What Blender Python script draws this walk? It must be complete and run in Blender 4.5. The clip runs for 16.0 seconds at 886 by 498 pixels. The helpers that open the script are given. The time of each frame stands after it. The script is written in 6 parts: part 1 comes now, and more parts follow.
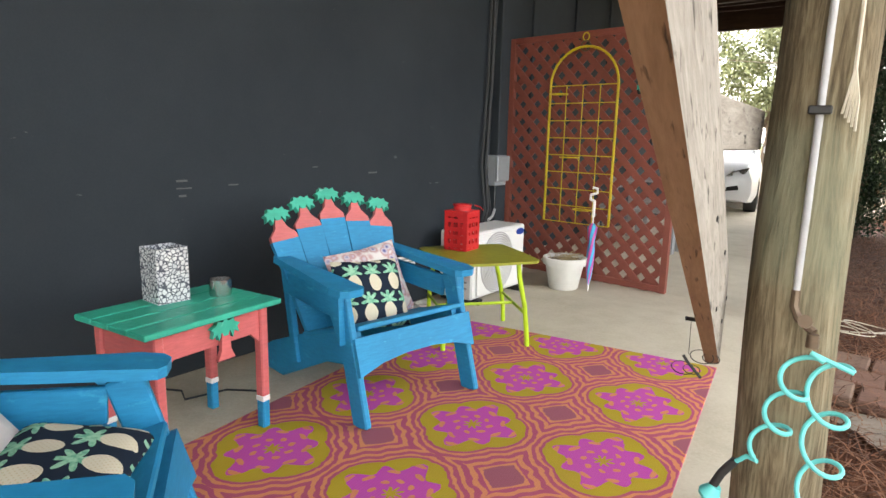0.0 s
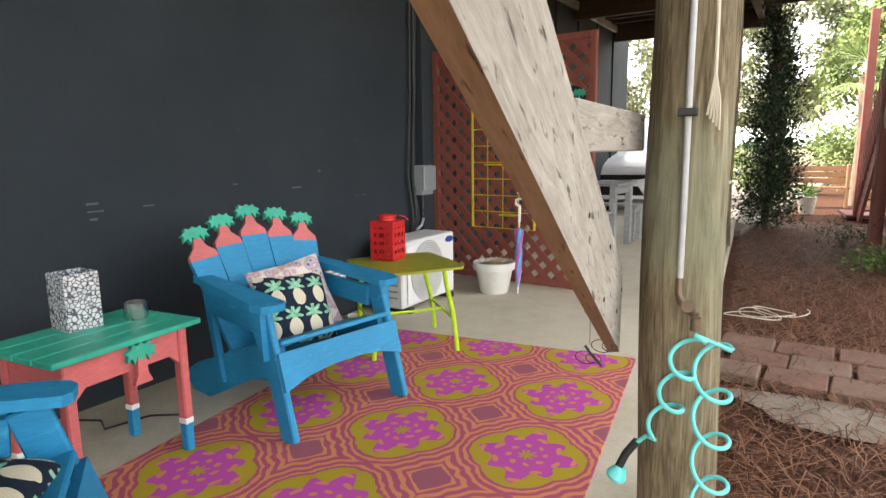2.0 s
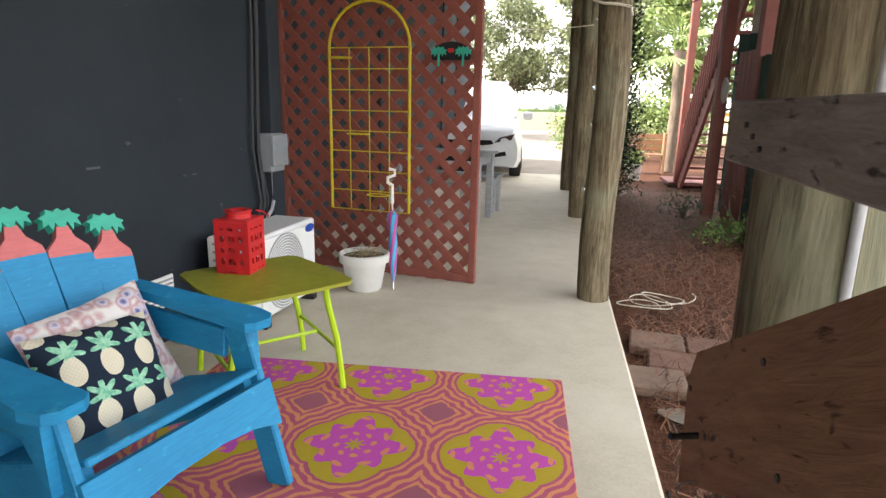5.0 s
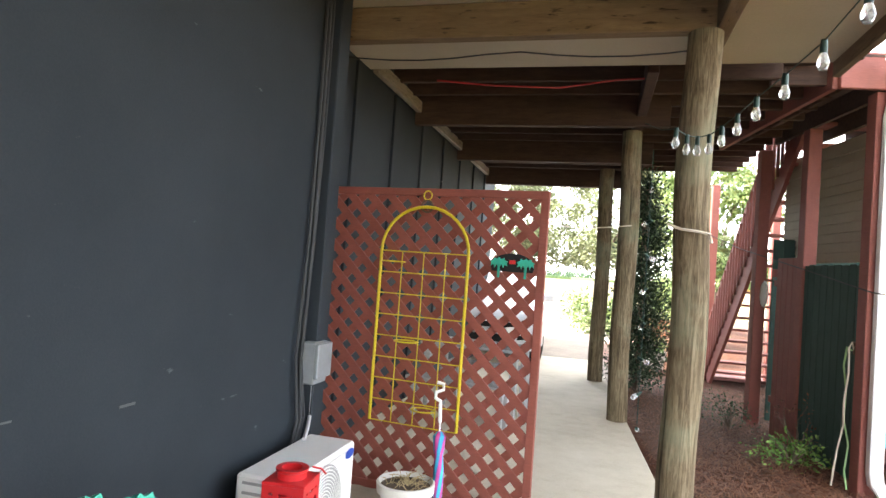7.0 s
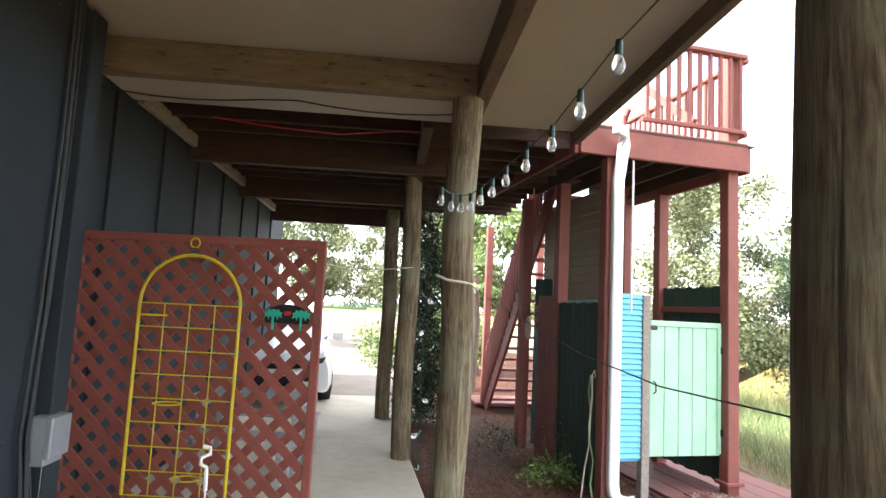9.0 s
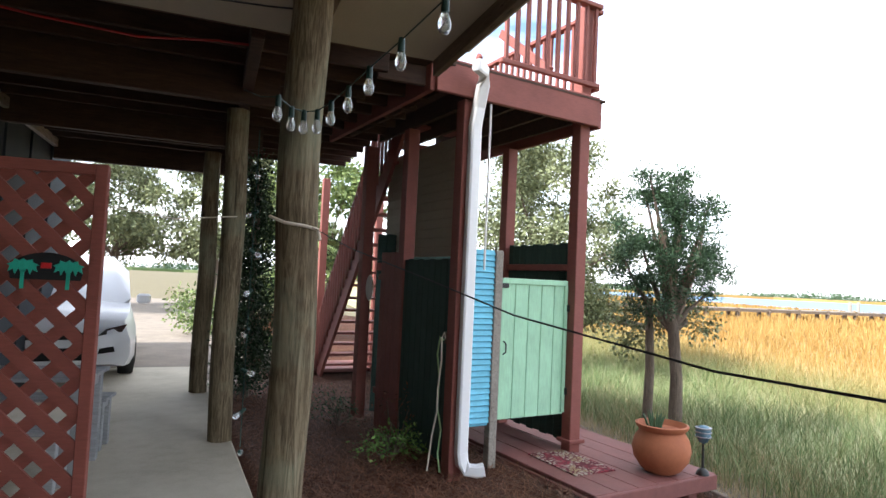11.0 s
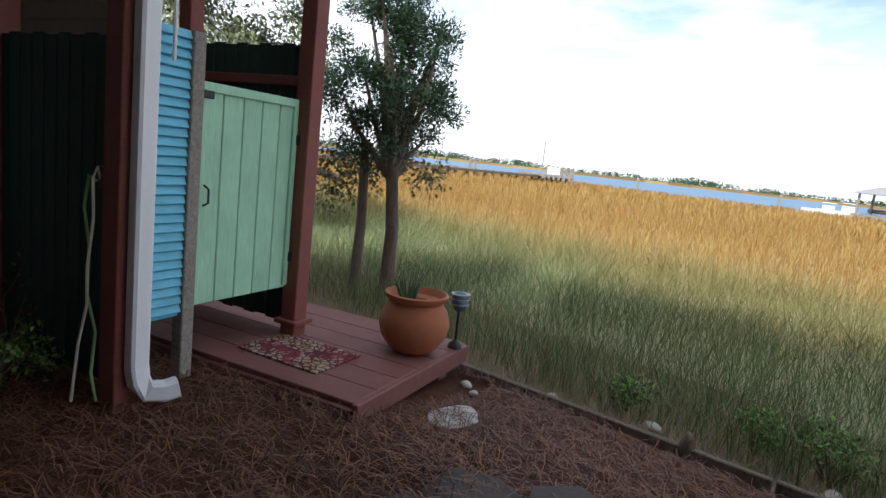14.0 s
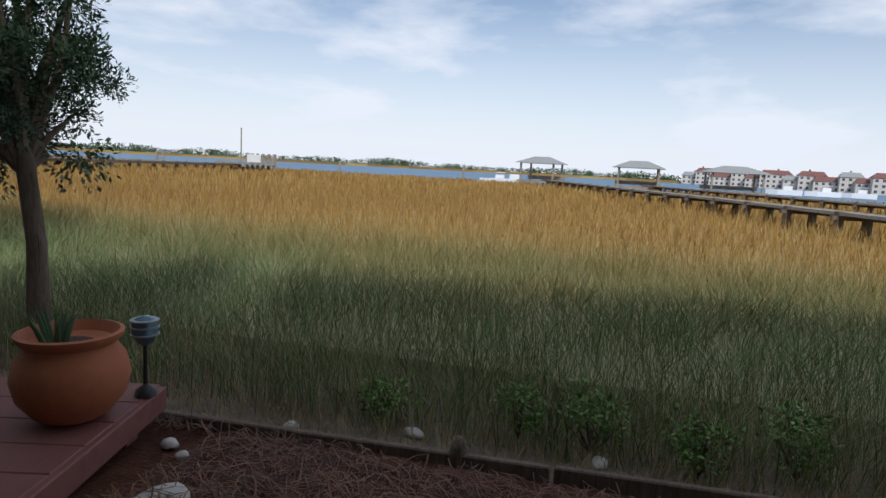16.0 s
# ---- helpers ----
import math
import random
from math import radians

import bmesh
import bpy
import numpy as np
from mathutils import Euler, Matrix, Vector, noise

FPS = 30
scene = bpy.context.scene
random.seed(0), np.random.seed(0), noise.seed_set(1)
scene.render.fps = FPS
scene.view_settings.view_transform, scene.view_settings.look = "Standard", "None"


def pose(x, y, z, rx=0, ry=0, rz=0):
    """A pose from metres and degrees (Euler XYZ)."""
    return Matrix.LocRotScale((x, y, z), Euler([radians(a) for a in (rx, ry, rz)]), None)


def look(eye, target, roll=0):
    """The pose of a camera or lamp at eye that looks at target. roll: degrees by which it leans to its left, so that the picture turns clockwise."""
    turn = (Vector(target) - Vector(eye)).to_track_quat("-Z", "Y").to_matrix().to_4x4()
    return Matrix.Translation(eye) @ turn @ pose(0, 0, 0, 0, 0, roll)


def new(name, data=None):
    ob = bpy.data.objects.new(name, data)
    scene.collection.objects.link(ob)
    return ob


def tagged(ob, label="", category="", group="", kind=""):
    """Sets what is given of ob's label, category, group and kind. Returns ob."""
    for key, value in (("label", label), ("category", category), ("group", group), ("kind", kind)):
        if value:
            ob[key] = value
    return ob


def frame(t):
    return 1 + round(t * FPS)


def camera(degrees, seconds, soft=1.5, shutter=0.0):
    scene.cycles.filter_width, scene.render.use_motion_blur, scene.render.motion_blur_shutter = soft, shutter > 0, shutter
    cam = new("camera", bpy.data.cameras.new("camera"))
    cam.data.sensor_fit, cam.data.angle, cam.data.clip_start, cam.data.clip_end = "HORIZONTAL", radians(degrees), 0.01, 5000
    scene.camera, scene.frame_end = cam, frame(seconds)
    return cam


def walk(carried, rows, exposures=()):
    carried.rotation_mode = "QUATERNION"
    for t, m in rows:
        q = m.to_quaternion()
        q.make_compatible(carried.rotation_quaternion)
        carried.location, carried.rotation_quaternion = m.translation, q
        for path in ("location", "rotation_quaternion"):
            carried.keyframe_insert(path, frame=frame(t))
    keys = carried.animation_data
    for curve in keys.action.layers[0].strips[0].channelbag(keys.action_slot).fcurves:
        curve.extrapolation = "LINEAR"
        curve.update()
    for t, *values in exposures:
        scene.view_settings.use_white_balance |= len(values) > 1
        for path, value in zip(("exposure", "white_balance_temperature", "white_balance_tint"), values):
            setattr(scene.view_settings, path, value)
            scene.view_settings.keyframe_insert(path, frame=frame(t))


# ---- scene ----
cam = camera(73, 16.0)
PATH = [
    (0, (0.614, 0.958, 1.148), (-0.709, 2.414, 0.786), 1.3),
    (0.5, (0.676, 0.945, 1.147), (-0.557, 2.482, 0.806), 1.4),
    (1, (0.728, 0.944, 1.134), (-0.412, 2.543, 0.754), -0.8),
    (1.5, (0.761, 0.973, 1.148), (-0.294, 2.639, 0.813), -1.1),
    (2, (0.72, 0.977, 1.146), (-0.459, 2.559, 0.821), -0.8),
    (2.5, (0.663, 0.982, 1.138), (-0.665, 2.435, 0.783), -0.4),
    (3, (0.612, 1.0, 1.136), (-0.763, 2.406, 0.769), 0.9),
    (3.5, (0.468, 1.084, 1.111), (-0.93, 2.451, 0.69), -3.8),
    (4, (0.287, 1.255, 1.027), (-0.971, 2.705, 0.466), -1.2),
    (4.5, (0.172, 1.392, 1.096), (-0.817, 3.048, 0.566), 3.0),
    (5, (0.016, 1.544, 1.218), (-0.639, 3.376, 0.755), 1.2),
    (5.2, (-0.032, 1.623, 1.245), (-0.628, 3.492, 0.855), 0.1),
    (7.3, (-0.482, 1.773, 1.555), (-1.177, 3.647, 1.632), 4.3),
    (7.5, (-0.466, 1.776, 1.57), (-1.092, 3.674, 1.652), 4.3),
    (8, (-0.408, 1.786, 1.558), (-0.779, 3.746, 1.707), 3.2),
    (8.5, (-0.364, 1.795, 1.662), (-0.557, 3.779, 1.828), 3.2),
    (9, (-0.355, 1.786, 1.641), (-0.391, 3.775, 1.844), 2.8),
    (9.2, (-0.344, 1.783, 1.632), (-0.323, 3.774, 1.825), 3.3),
    (11.3, (-0.431, 2.661, 1.568), (0.172, 4.567, 1.644), 2.1),
    (11.5, (-0.459, 2.741, 1.541), (0.193, 4.631, 1.584), 1.8),
    (12, (-0.456, 3.118, 1.511), (0.326, 4.951, 1.344), 2.2),
    (12.5, (-0.363, 3.442, 1.445), (0.584, 5.18, 1.161), 2.8),
    (13, (-0.284, 3.759, 1.407), (0.925, 5.32, 1.091), 1.4),
    (13.5, (-0.161, 4.122, 1.389), (1.225, 5.529, 1.072), 4.0),
    (14, (-0.026, 4.413, 1.371), (1.463, 5.714, 1.067), 6.4),
    (14.5, (0.127, 4.677, 1.364), (1.877, 5.568, 0.985), 4.8),
    (15, (0.273, 4.764, 1.327), (2.128, 5.441, 1.01), 1.8),
    (15.5, (0.554, 4.82, 1.266), (2.447, 5.386, 0.959), 2.2),
    (16, (0.757, 4.908, 1.26), (2.681, 5.383, 0.99), 3.1),
]
EXPOSURES = [(0.0, 3.0, 7400, 10), (1.0, 3.0, 7400, 10), (2.0, 2.8, 7400, 10), (3.5, 2.95, 7350, 10), (5.2, 2.8, 7050, 10), (7.3, 3.55, 6800, 10), (9.2, 2.85, 6500, 10), (11.3, 1.8, 6250, 10), (12.5, 1.35, 6200, 10), (14.0, 0.75, 6100, 10), (16.0, -0.15, 6000, 10)]
walk(cam, [(t, look(eye, target, roll)) for t, eye, target, roll in PATH], EXPOSURES)

# ---- world and sun ----
world = bpy.data.worlds.new("world")
scene.world = world
world.use_nodes = True
wn, wl = world.node_tree.nodes, world.node_tree.links
sky = wn.new("ShaderNodeTexSky")
sky.sky_type = "NISHITA"
sky.sun_disc = False
SUN_EL, SUN_AZ = 38.0, 255.0
sky.sun_elevation, sky.sun_rotation = radians(SUN_EL), radians(SUN_AZ)
sky.dust_density, sky.air_density = 0.3, 1.0
geo = wn.new("ShaderNodeTexCoord")
stretch = wn.new("ShaderNodeMapping")
stretch.inputs["Scale"].default_value = (1.0, 1.6, 5.0)
stretch.inputs["Rotation"].default_value = (0.1, 0.0, 0.5)
cloud = wn.new("ShaderNodeTexNoise")
cloud.inputs["Scale"].default_value, cloud.inputs["Detail"].default_value = 1.7, 7.0
cloud.inputs["Roughness"].default_value = 0.55
ramp = wn.new("ShaderNodeValToRGB")
ramp.color_ramp.elements[0].position, ramp.color_ramp.elements[1].position = 0.36, 0.63
mix = wn.new("ShaderNodeMix")
mix.data_type = "RGBA"
mix.inputs["B"].default_value = (9.5, 9.6, 10.0, 1)
bg = wn["Background"]
bg.inputs["Strength"].default_value = 0.10
wl.new(geo.outputs["Generated"], stretch.inputs["Vector"])
wl.new(stretch.outputs["Vector"], cloud.inputs["Vector"])
wl.new(cloud.outputs["Fac"], ramp.inputs["Fac"])
split = wn.new("ShaderNodeSeparateXYZ")
wl.new(geo.outputs["Generated"], split.inputs[0])
haze = wn.new("ShaderNodeMapRange")
haze.inputs["From Min"].default_value, haze.inputs["From Max"].default_value = 0.0, 0.30
haze.inputs["To Min"].default_value, haze.inputs["To Max"].default_value = 1.0, 0.0
wl.new(split.outputs["Z"], haze.inputs["Value"])
both = wn.new("ShaderNodeMath")
both.operation, both.use_clamp = "MAXIMUM", True
wl.new(ramp.outputs["Color"], both.inputs[0])
wl.new(haze.outputs["Result"], both.inputs[1])
wl.new(both.outputs[0], mix.inputs["Factor"])
wl.new(sky.outputs["Color"], mix.inputs["A"])
wl.new(mix.outputs["Result"], bg.inputs["Color"])
sun = new("sun", bpy.data.lights.new("sun", "SUN"))
sun.data.energy, sun.data.angle, sun.data.color = 3.0, radians(6), (1.0, 0.95, 0.88)
az, el = radians(SUN_AZ), radians(SUN_EL)
sun.matrix_world = look((0, 0, 30), (-30 * math.sin(az) * math.cos(el), -30 * math.cos(az) * math.cos(el), 30 - 30 * math.sin(el)))

# ---- node helpers ----


class Val:
    """A shader value with arithmetic, so that patterns can be written as formulas."""

    def __init__(self, tree, sock):
        self.tree, self.sock = tree, sock

    def op(self, kind, *others):
        node = self.tree.nodes.new("ShaderNodeMath")
        node.operation = kind
        for n, v in enumerate((self, *others)):
            if isinstance(v, Val):
                self.tree.links.new(v.sock, node.inputs[n])
            else:
                node.inputs[n].default_value = v
        return Val(self.tree, node.outputs[0])

    def __add__(self, o): return self.op("ADD", o)
    def __sub__(self, o): return self.op("SUBTRACT", o)
    def __mul__(self, o): return self.op("MULTIPLY", o)
    def __truediv__(self, o): return self.op("DIVIDE", o)
    def less(self, o): return self.op("LESS_THAN", o)
    def more(self, o): return self.op("GREATER_THAN", o)
    def absv(self): return self.op("ABSOLUTE")
    def sine(self): return self.op("SINE")
    def cosine(self): return self.op("COSINE")
    def sqrt(self): return self.op("SQRT")
    def least(self, o): return self.op("MINIMUM", o)
    def most(self, o): return self.op("MAXIMUM", o)
    def wrap(self, size): return self.op("WRAP", size / 2, -size / 2)
    def angle(self, o): return self.op("ARCTAN2", o)


def hyp(a, b):
    return (a * a + b * b).sqrt()


class Mat:
    """A principled material under construction."""

    def __init__(self, name, rough=0.7, metal=0.0, spec=0.4):
        self.m = bpy.data.materials.new(name)
        self.m.use_nodes = True
        self.t = self.m.node_tree
        self.b = self.t.nodes["Principled BSDF"]
        self.b.inputs["Roughness"].default_value = rough
        self.b.inputs["Metallic"].default_value = metal
        self.b.inputs["Specular IOR Level"].default_value = spec
        self.tc = self.t.nodes.new("ShaderNodeTexCoord")

    def link(self, a, b):
        self.t.links.new(a, b)

    def coords(self, scale=(1, 1, 1), rot=(0, 0, 0), shift=True):
        n = self.t.nodes.new("ShaderNodeMapping")
        n.inputs["Scale"].default_value = scale
        n.inputs["Rotation"].default_value = rot
        self.link(self.tc.outputs["Object"], n.inputs["Vector"])
        if shift:
            info = self.t.nodes.new("ShaderNodeObjectInfo")
            mul = self.t.nodes.new("ShaderNodeVectorMath")
            mul.operation = "SCALE"
            mul.inputs[0].default_value = (31, 17, 23)
            self.link(info.outputs["Random"], mul.inputs["Scale"])
            self.link(mul.outputs["Vector"], n.inputs["Location"])
        return n.outputs["Vector"]

    def xyz(self):
        s = self.t.nodes.new("ShaderNodeSeparateXYZ")
        self.link(self.tc.outputs["Object"], s.inputs[0])
        return [Val(self.t, s.outputs[n]) for n in range(3)]

    def noise(self, scale, detail=5, vec=None, rough=0.6, distort=0.0):
        n = self.t.nodes.new("ShaderNodeTexNoise")
        n.inputs["Scale"].default_value, n.inputs["Detail"].default_value = scale, detail
        n.inputs["Roughness"].default_value, n.inputs["Distortion"].default_value = rough, distort
        self.link(vec or self.coords(), n.inputs["Vector"])
        return Val(self.t, n.outputs["Fac"])

    def voronoi(self, scale, vec=None, feature="F1", out="Distance", rand=1.0):
        n = self.t.nodes.new("ShaderNodeTexVoronoi")
        n.feature = feature
        n.inputs["Scale"].default_value, n.inputs["Randomness"].default_value = scale, rand
        self.link(vec or self.coords(), n.inputs["Vector"])
        return Val(self.t, n.outputs[out])

    def ramp(self, fac, stops):
        n = self.t.nodes.new("ShaderNodeValToRGB")
        while len(n.color_ramp.elements) < len(stops):
            n.color_ramp.elements.new(0.5)
        for e, (p, c) in zip(n.color_ramp.elements, stops):
            e.position, e.color = p, (*c, 1)
        self.link(fac.sock, n.inputs["Fac"])
        return n.outputs["Color"]

    def mix(self, fac, a, b, kind="MIX"):
        n = self.t.nodes.new("ShaderNodeMix")
        n.data_type, n.blend_type = "RGBA", kind
        for key, v in (("Factor", fac), ("A", a), ("B", b)):
            if isinstance(v, Val):
                self.link(v.sock, n.inputs[key])
            elif isinstance(v, (tuple, list)):
                n.inputs[key].default_value = (*v, 1)
            elif isinstance(v, (int, float)):
                n.inputs[key].default_value = v
            else:
                self.link(v, n.inputs[key])
        return n.outputs["Result"]

    def random(self):
        return Val(self.t, self.t.nodes.new("ShaderNodeObjectInfo").outputs["Random"])

    def island(self):
        return Val(self.t, self.t.nodes.new("ShaderNodeNewGeometry").outputs["Random Per Island"])

    def done(self, color, height=None, depth=0.01, strength=0.5, rough=None):
        if isinstance(color, tuple):
            self.b.inputs["Base Color"].default_value = (*color, 1)
        else:
            self.link(color, self.b.inputs["Base Color"])
        if height is not None:
            n = self.t.nodes.new("ShaderNodeBump")
            n.inputs["Strength"].default_value, n.inputs["Distance"].default_value = strength, depth
            self.link(height.sock, n.inputs["Height"])
            self.link(n.outputs["Normal"], self.b.inputs["Normal"])
        if rough is not None:
            self.link(rough.sock, self.b.inputs["Roughness"])
        return self.m


def tone(c, f):
    return tuple(min(1.0, v * f) for v in c)


def plain(name, c, rough=0.6, metal=0.0, grain=30, spread=0.15, bump=0.15, depth=0.002, spec=0.4):
    """Painted or moulded surface: two scales of tone and a fine relief."""
    m = Mat(name, rough, metal, spec)
    g, big = m.noise(grain), m.noise(2.3, 3)
    col = m.ramp(g * 0.5 + big * 0.5, [(0.25, tone(c, 1 - spread)), (0.75, tone(c, 1 + spread))])
    return m.done(col, g, depth, bump)


def painted_wood(name, c, wear, axis=(2, 2, 14), rough=0.5, amount=0.62):
    """Brushed paint over wood grain, worn through in places."""
    m = Mat(name, rough)
    v = m.coords(axis)
    grain, big, spot = m.noise(9, 6, v), m.noise(3, 4), m.noise(14, 6, m.coords((1, 1, 2)))
    col = m.ramp(grain * 0.5 + big * 0.5, [(0.3, tone(c, 0.78)), (0.7, tone(c, 1.2))])
    col = m.mix(((spot - amount) * 8.0).most(0.0).least(0.8), col, wear)
    return m.done(col, grain, 0.003, 0.35)


def raw_wood(name, dark, light, axis=(6, 6, 0.5), rough=0.8, bump=0.5, crack=True):
    m = Mat(name, rough, 0, 0.25)
    v = m.coords(axis)
    grain, fine, big = m.noise(5, 8, v, 0.65, 0.6), m.noise(28, 4, v), m.noise(1.6, 3)
    col = m.ramp(grain * 0.55 + fine * 0.2 + big * 0.25, [(0.32, dark), (0.5, tuple((a + b) / 2 for a, b in zip(dark, light))), (0.66, light)])
    if crack:
        c = m.noise(10, 3, m.coords((axis[0] * 1.3, axis[1] * 1.3, axis[2] * 0.6)), 0.5, 0.3)
        col = m.mix((c - 0.62).most(0.0) * 9.0, col, tone(dark, 0.35))
        grain = grain - (c - 0.62).most(0.0) * 3.0
    return m.done(col, grain, 0.006, bump)


# ---- mesh helpers ----


def finish(name, bm, mat, parent=None, label="", smooth=False):
    bmesh.ops.recalc_face_normals(bm, faces=bm.faces)
    me = bpy.data.meshes.new(name)
    bm.to_mesh(me)
    bm.free()
    if smooth:
        for p in me.polygons:
            p.use_smooth = True
        me.set_sharp_from_angle(angle=radians(42))
    me.materials.append(mat)
    ob = new(name, me)
    if parent:
        ob.parent = parent
    if label:
        ob["label"] = label
    return ob


def part(name, bm, mat, parent, label="", smooth=False):
    return finish(name, bm, mat, parent, label, smooth)


def thing(name, m, label, category, group="", kind=""):
    ob = new(name)
    ob.empty_display_size = 0.1
    ob.matrix_world = m
    return tagged(ob, label, category, group, kind)


def cube(bm, size, at, turn=None):
    m = Matrix.Translation(at) @ (turn or Matrix()) @ Matrix.Diagonal((*size, 1))
    return bmesh.ops.create_cube(bm, size=1, matrix=m)["verts"]


def box(name, size, at, mat, parent=None, bev=0.004, turn=None, label=""):
    bm = bmesh.new()
    cube(bm, size, (0, 0, 0))
    if bev:
        bmesh.ops.bevel(bm, geom=bm.edges[:], offset=min(bev, min(size) * 0.3), segments=1, affect="EDGES")
    bmesh.ops.transform(bm, matrix=Matrix.Translation(at) @ (turn or Matrix()), verts=bm.verts)
    return finish(name, bm, mat, parent, label)


def tube_into(bm, pts, r, seg=8, caps=True, radii=None):
    pts = [Vector(p) for p in pts]
    rings, side = [], None
    for n, p in enumerate(pts):
        d = (pts[min(n + 1, len(pts) - 1)] - pts[max(n - 1, 0)]).normalized()
        if side is None:
            side = d.orthogonal().normalized()
        side = (side - d * side.dot(d)).normalized()
        up = d.cross(side)
        rr = radii[n] if radii else r
        rings.append([bm.verts.new(p + (side * math.cos(a) + up * math.sin(a)) * rr) for a in (2 * math.pi * k / seg for k in range(seg))])
    for a, b in zip(rings, rings[1:]):
        for k in range(seg):
            bm.faces.new((a[k], a[(k + 1) % seg], b[(k + 1) % seg], b[k]))
    if caps:
        bm.faces.new(rings[0][::-1])
        bm.faces.new(rings[-1])


def tube(name, pts, r, mat, parent=None, seg=8, label="", radii=None):
    bm = bmesh.new()
    tube_into(bm, pts, r, seg, True, radii)
    return finish(name, bm, mat, parent, label, True)


def lathe(name, prof, mat, parent=None, seg=24, label="", m=None):
    bm = bmesh.new()
    rings = []
    for r, z in prof:
        rings.append([bm.verts.new((r * math.cos(2 * math.pi * k / seg), r * math.sin(2 * math.pi * k / seg), z)) for k in range(seg)])
    for a, b in zip(rings, rings[1:]):
        for k in range(seg):
            bm.faces.new((a[k], a[(k + 1) % seg], b[(k + 1) % seg], b[k]))
    for ring, rev in ((rings[0], True), (rings[-1], False)):
        if prof[0 if rev else -1][0] > 0.0005:
            bm.faces.new(ring[::-1] if rev else ring)
    if m:
        bmesh.ops.transform(bm, matrix=m, verts=bm.verts)
    return finish(name, bm, mat, parent, label, True)


def slab_of(name, outline, thick, m, mat, parent=None, label=""):
    """An outline in the plane x, y of m, given a thickness along its z."""
    bm = bmesh.new()
    f = bm.faces.new([bm.verts.new((x, y, -thick / 2)) for x, y in outline])
    made = bmesh.ops.extrude_face_region(bm, geom=[f])["geom"]
    bmesh.ops.translate(bm, vec=(0, 0, thick), verts=[v for v in made if isinstance(v, bmesh.types.BMVert)])
    bmesh.ops.transform(bm, matrix=m, verts=bm.verts)
    return finish(name, bm, mat, parent, label)


def from_arrays(name, verts, faces, mat, kind="", label="", category="", parent=None):
    me = bpy.data.meshes.new(name)
    me.from_pydata(verts, [], faces)
    me.materials.append(mat)
    ob = new(name, me)
    if parent:
        ob.parent = parent
    return tagged(ob, label, category, "", kind)


X90, Z90 = pose(0, 0, 0, 90), pose(0, 0, 0, 0, 0, 90)

# ---- materials ----
m_wall = Mat("dark_wall_paint", 0.75, 0, 0.3)
_g, _b = m_wall.noise(120, 4), m_wall.noise(1.4, 4)
_s = m_wall.noise(5, 6, m_wall.coords((1, 1, 3)))
m_wall = m_wall.done(m_wall.mix(((_s - 0.70) * 9.0).most(0.0).least(0.35), m_wall.ramp(_g * 0.3 + _b * 0.7, [(0.3, (0.012, 0.0175, 0.023)), (0.75, (0.024, 0.0315, 0.039))]), (0.2, 0.21, 0.21)), _g, 0.002, 0.35)
m_concrete = Mat("concrete", 0.8)
_g, _b, _c = m_concrete.noise(90, 6), m_concrete.noise(1.3, 5), m_concrete.noise(7, 5)
m_concrete = m_concrete.done(m_concrete.ramp(_g * 0.25 + _b * 0.5 + _c * 0.25, [(0.3, (0.36, 0.32, 0.24)), (0.5, (0.5, 0.45, 0.35)), (0.7, (0.6, 0.55, 0.45))]), _g, 0.002, 0.3)
m_red = painted_wood("brick_red_stain", (0.23, 0.075, 0.06), (0.32, 0.13, 0.1), rough=0.7, amount=0.68)
m_lattice = painted_wood("lattice_red_paint", (0.22, 0.062, 0.045), (0.3, 0.12, 0.09), rough=0.7, amount=0.7)
m_post = Mat("weathered_pole", 0.85, 0, 0.2)
_v = m_post.coords((9, 9, 0.7))
_g, _f, _p, _k = m_post.noise(2.6, 9, _v, 0.7, 1.6), m_post.noise(16, 5, _v, 0.6, 0.4), m_post.noise(2.2, 4), m_post.noise(1.5, 6, m_post.coords((14, 14, 0.5)), 0.6, 0.8)
_h = _g * 0.6 + _f * 0.25 + _p * 0.15
_c = m_post.ramp(_h, [(0.34, (0.035, 0.024, 0.014)), (0.45, (0.10, 0.075, 0.045)), (0.56, (0.215, 0.172, 0.108)), (0.70, (0.35, 0.305, 0.22))])
_c = m_post.mix(((_p - 0.5) * 3.0).most(0.0).least(0.5), _c, (0.20, 0.22, 0.15))
_c = m_post.mix(((_k - 0.60) * 8.0).most(0.0).least(0.9), _c, (0.025, 0.018, 0.012))
m_post = m_post.done(_c, _h - (_k - 0.60).most(0.0) * 2.0, 0.012, 0.9)
m_board = raw_wood("grey_weathered_board", (0.15, 0.128, 0.106), (0.40, 0.362, 0.315), (8, 1.0, 8))
# brown wood; on the stringer it also stands in for shade
m_edge_and_shade = raw_wood("brown_wood_and_shade", (0.16, 0.085, 0.045), (0.30, 0.17, 0.10), (8, 1.0, 8))
m_beam = raw_wood("brown_beam", (0.12, 0.085, 0.05), (0.25, 0.18, 0.11), (0.7, 7, 7))
m_beam_y = raw_wood("brown_beam_long", (0.10, 0.07, 0.045), (0.2, 0.145, 0.1), (7, 0.7, 7))
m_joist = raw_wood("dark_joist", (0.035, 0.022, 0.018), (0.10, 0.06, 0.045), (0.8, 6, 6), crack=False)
m_soffit = plain("tan_soffit_panel", (0.44, 0.39, 0.29), 0.7, grain=60, spread=0.1)
m_blue = painted_wood("blue_chair_paint", (0.004, 0.205, 0.40), (0.035, 0.33, 0.52), rough=0.6, amount=0.62)
m_teal = painted_wood("teal_paint", (0.02, 0.36, 0.25), (0.16, 0.5, 0.38), (12, 2, 2))
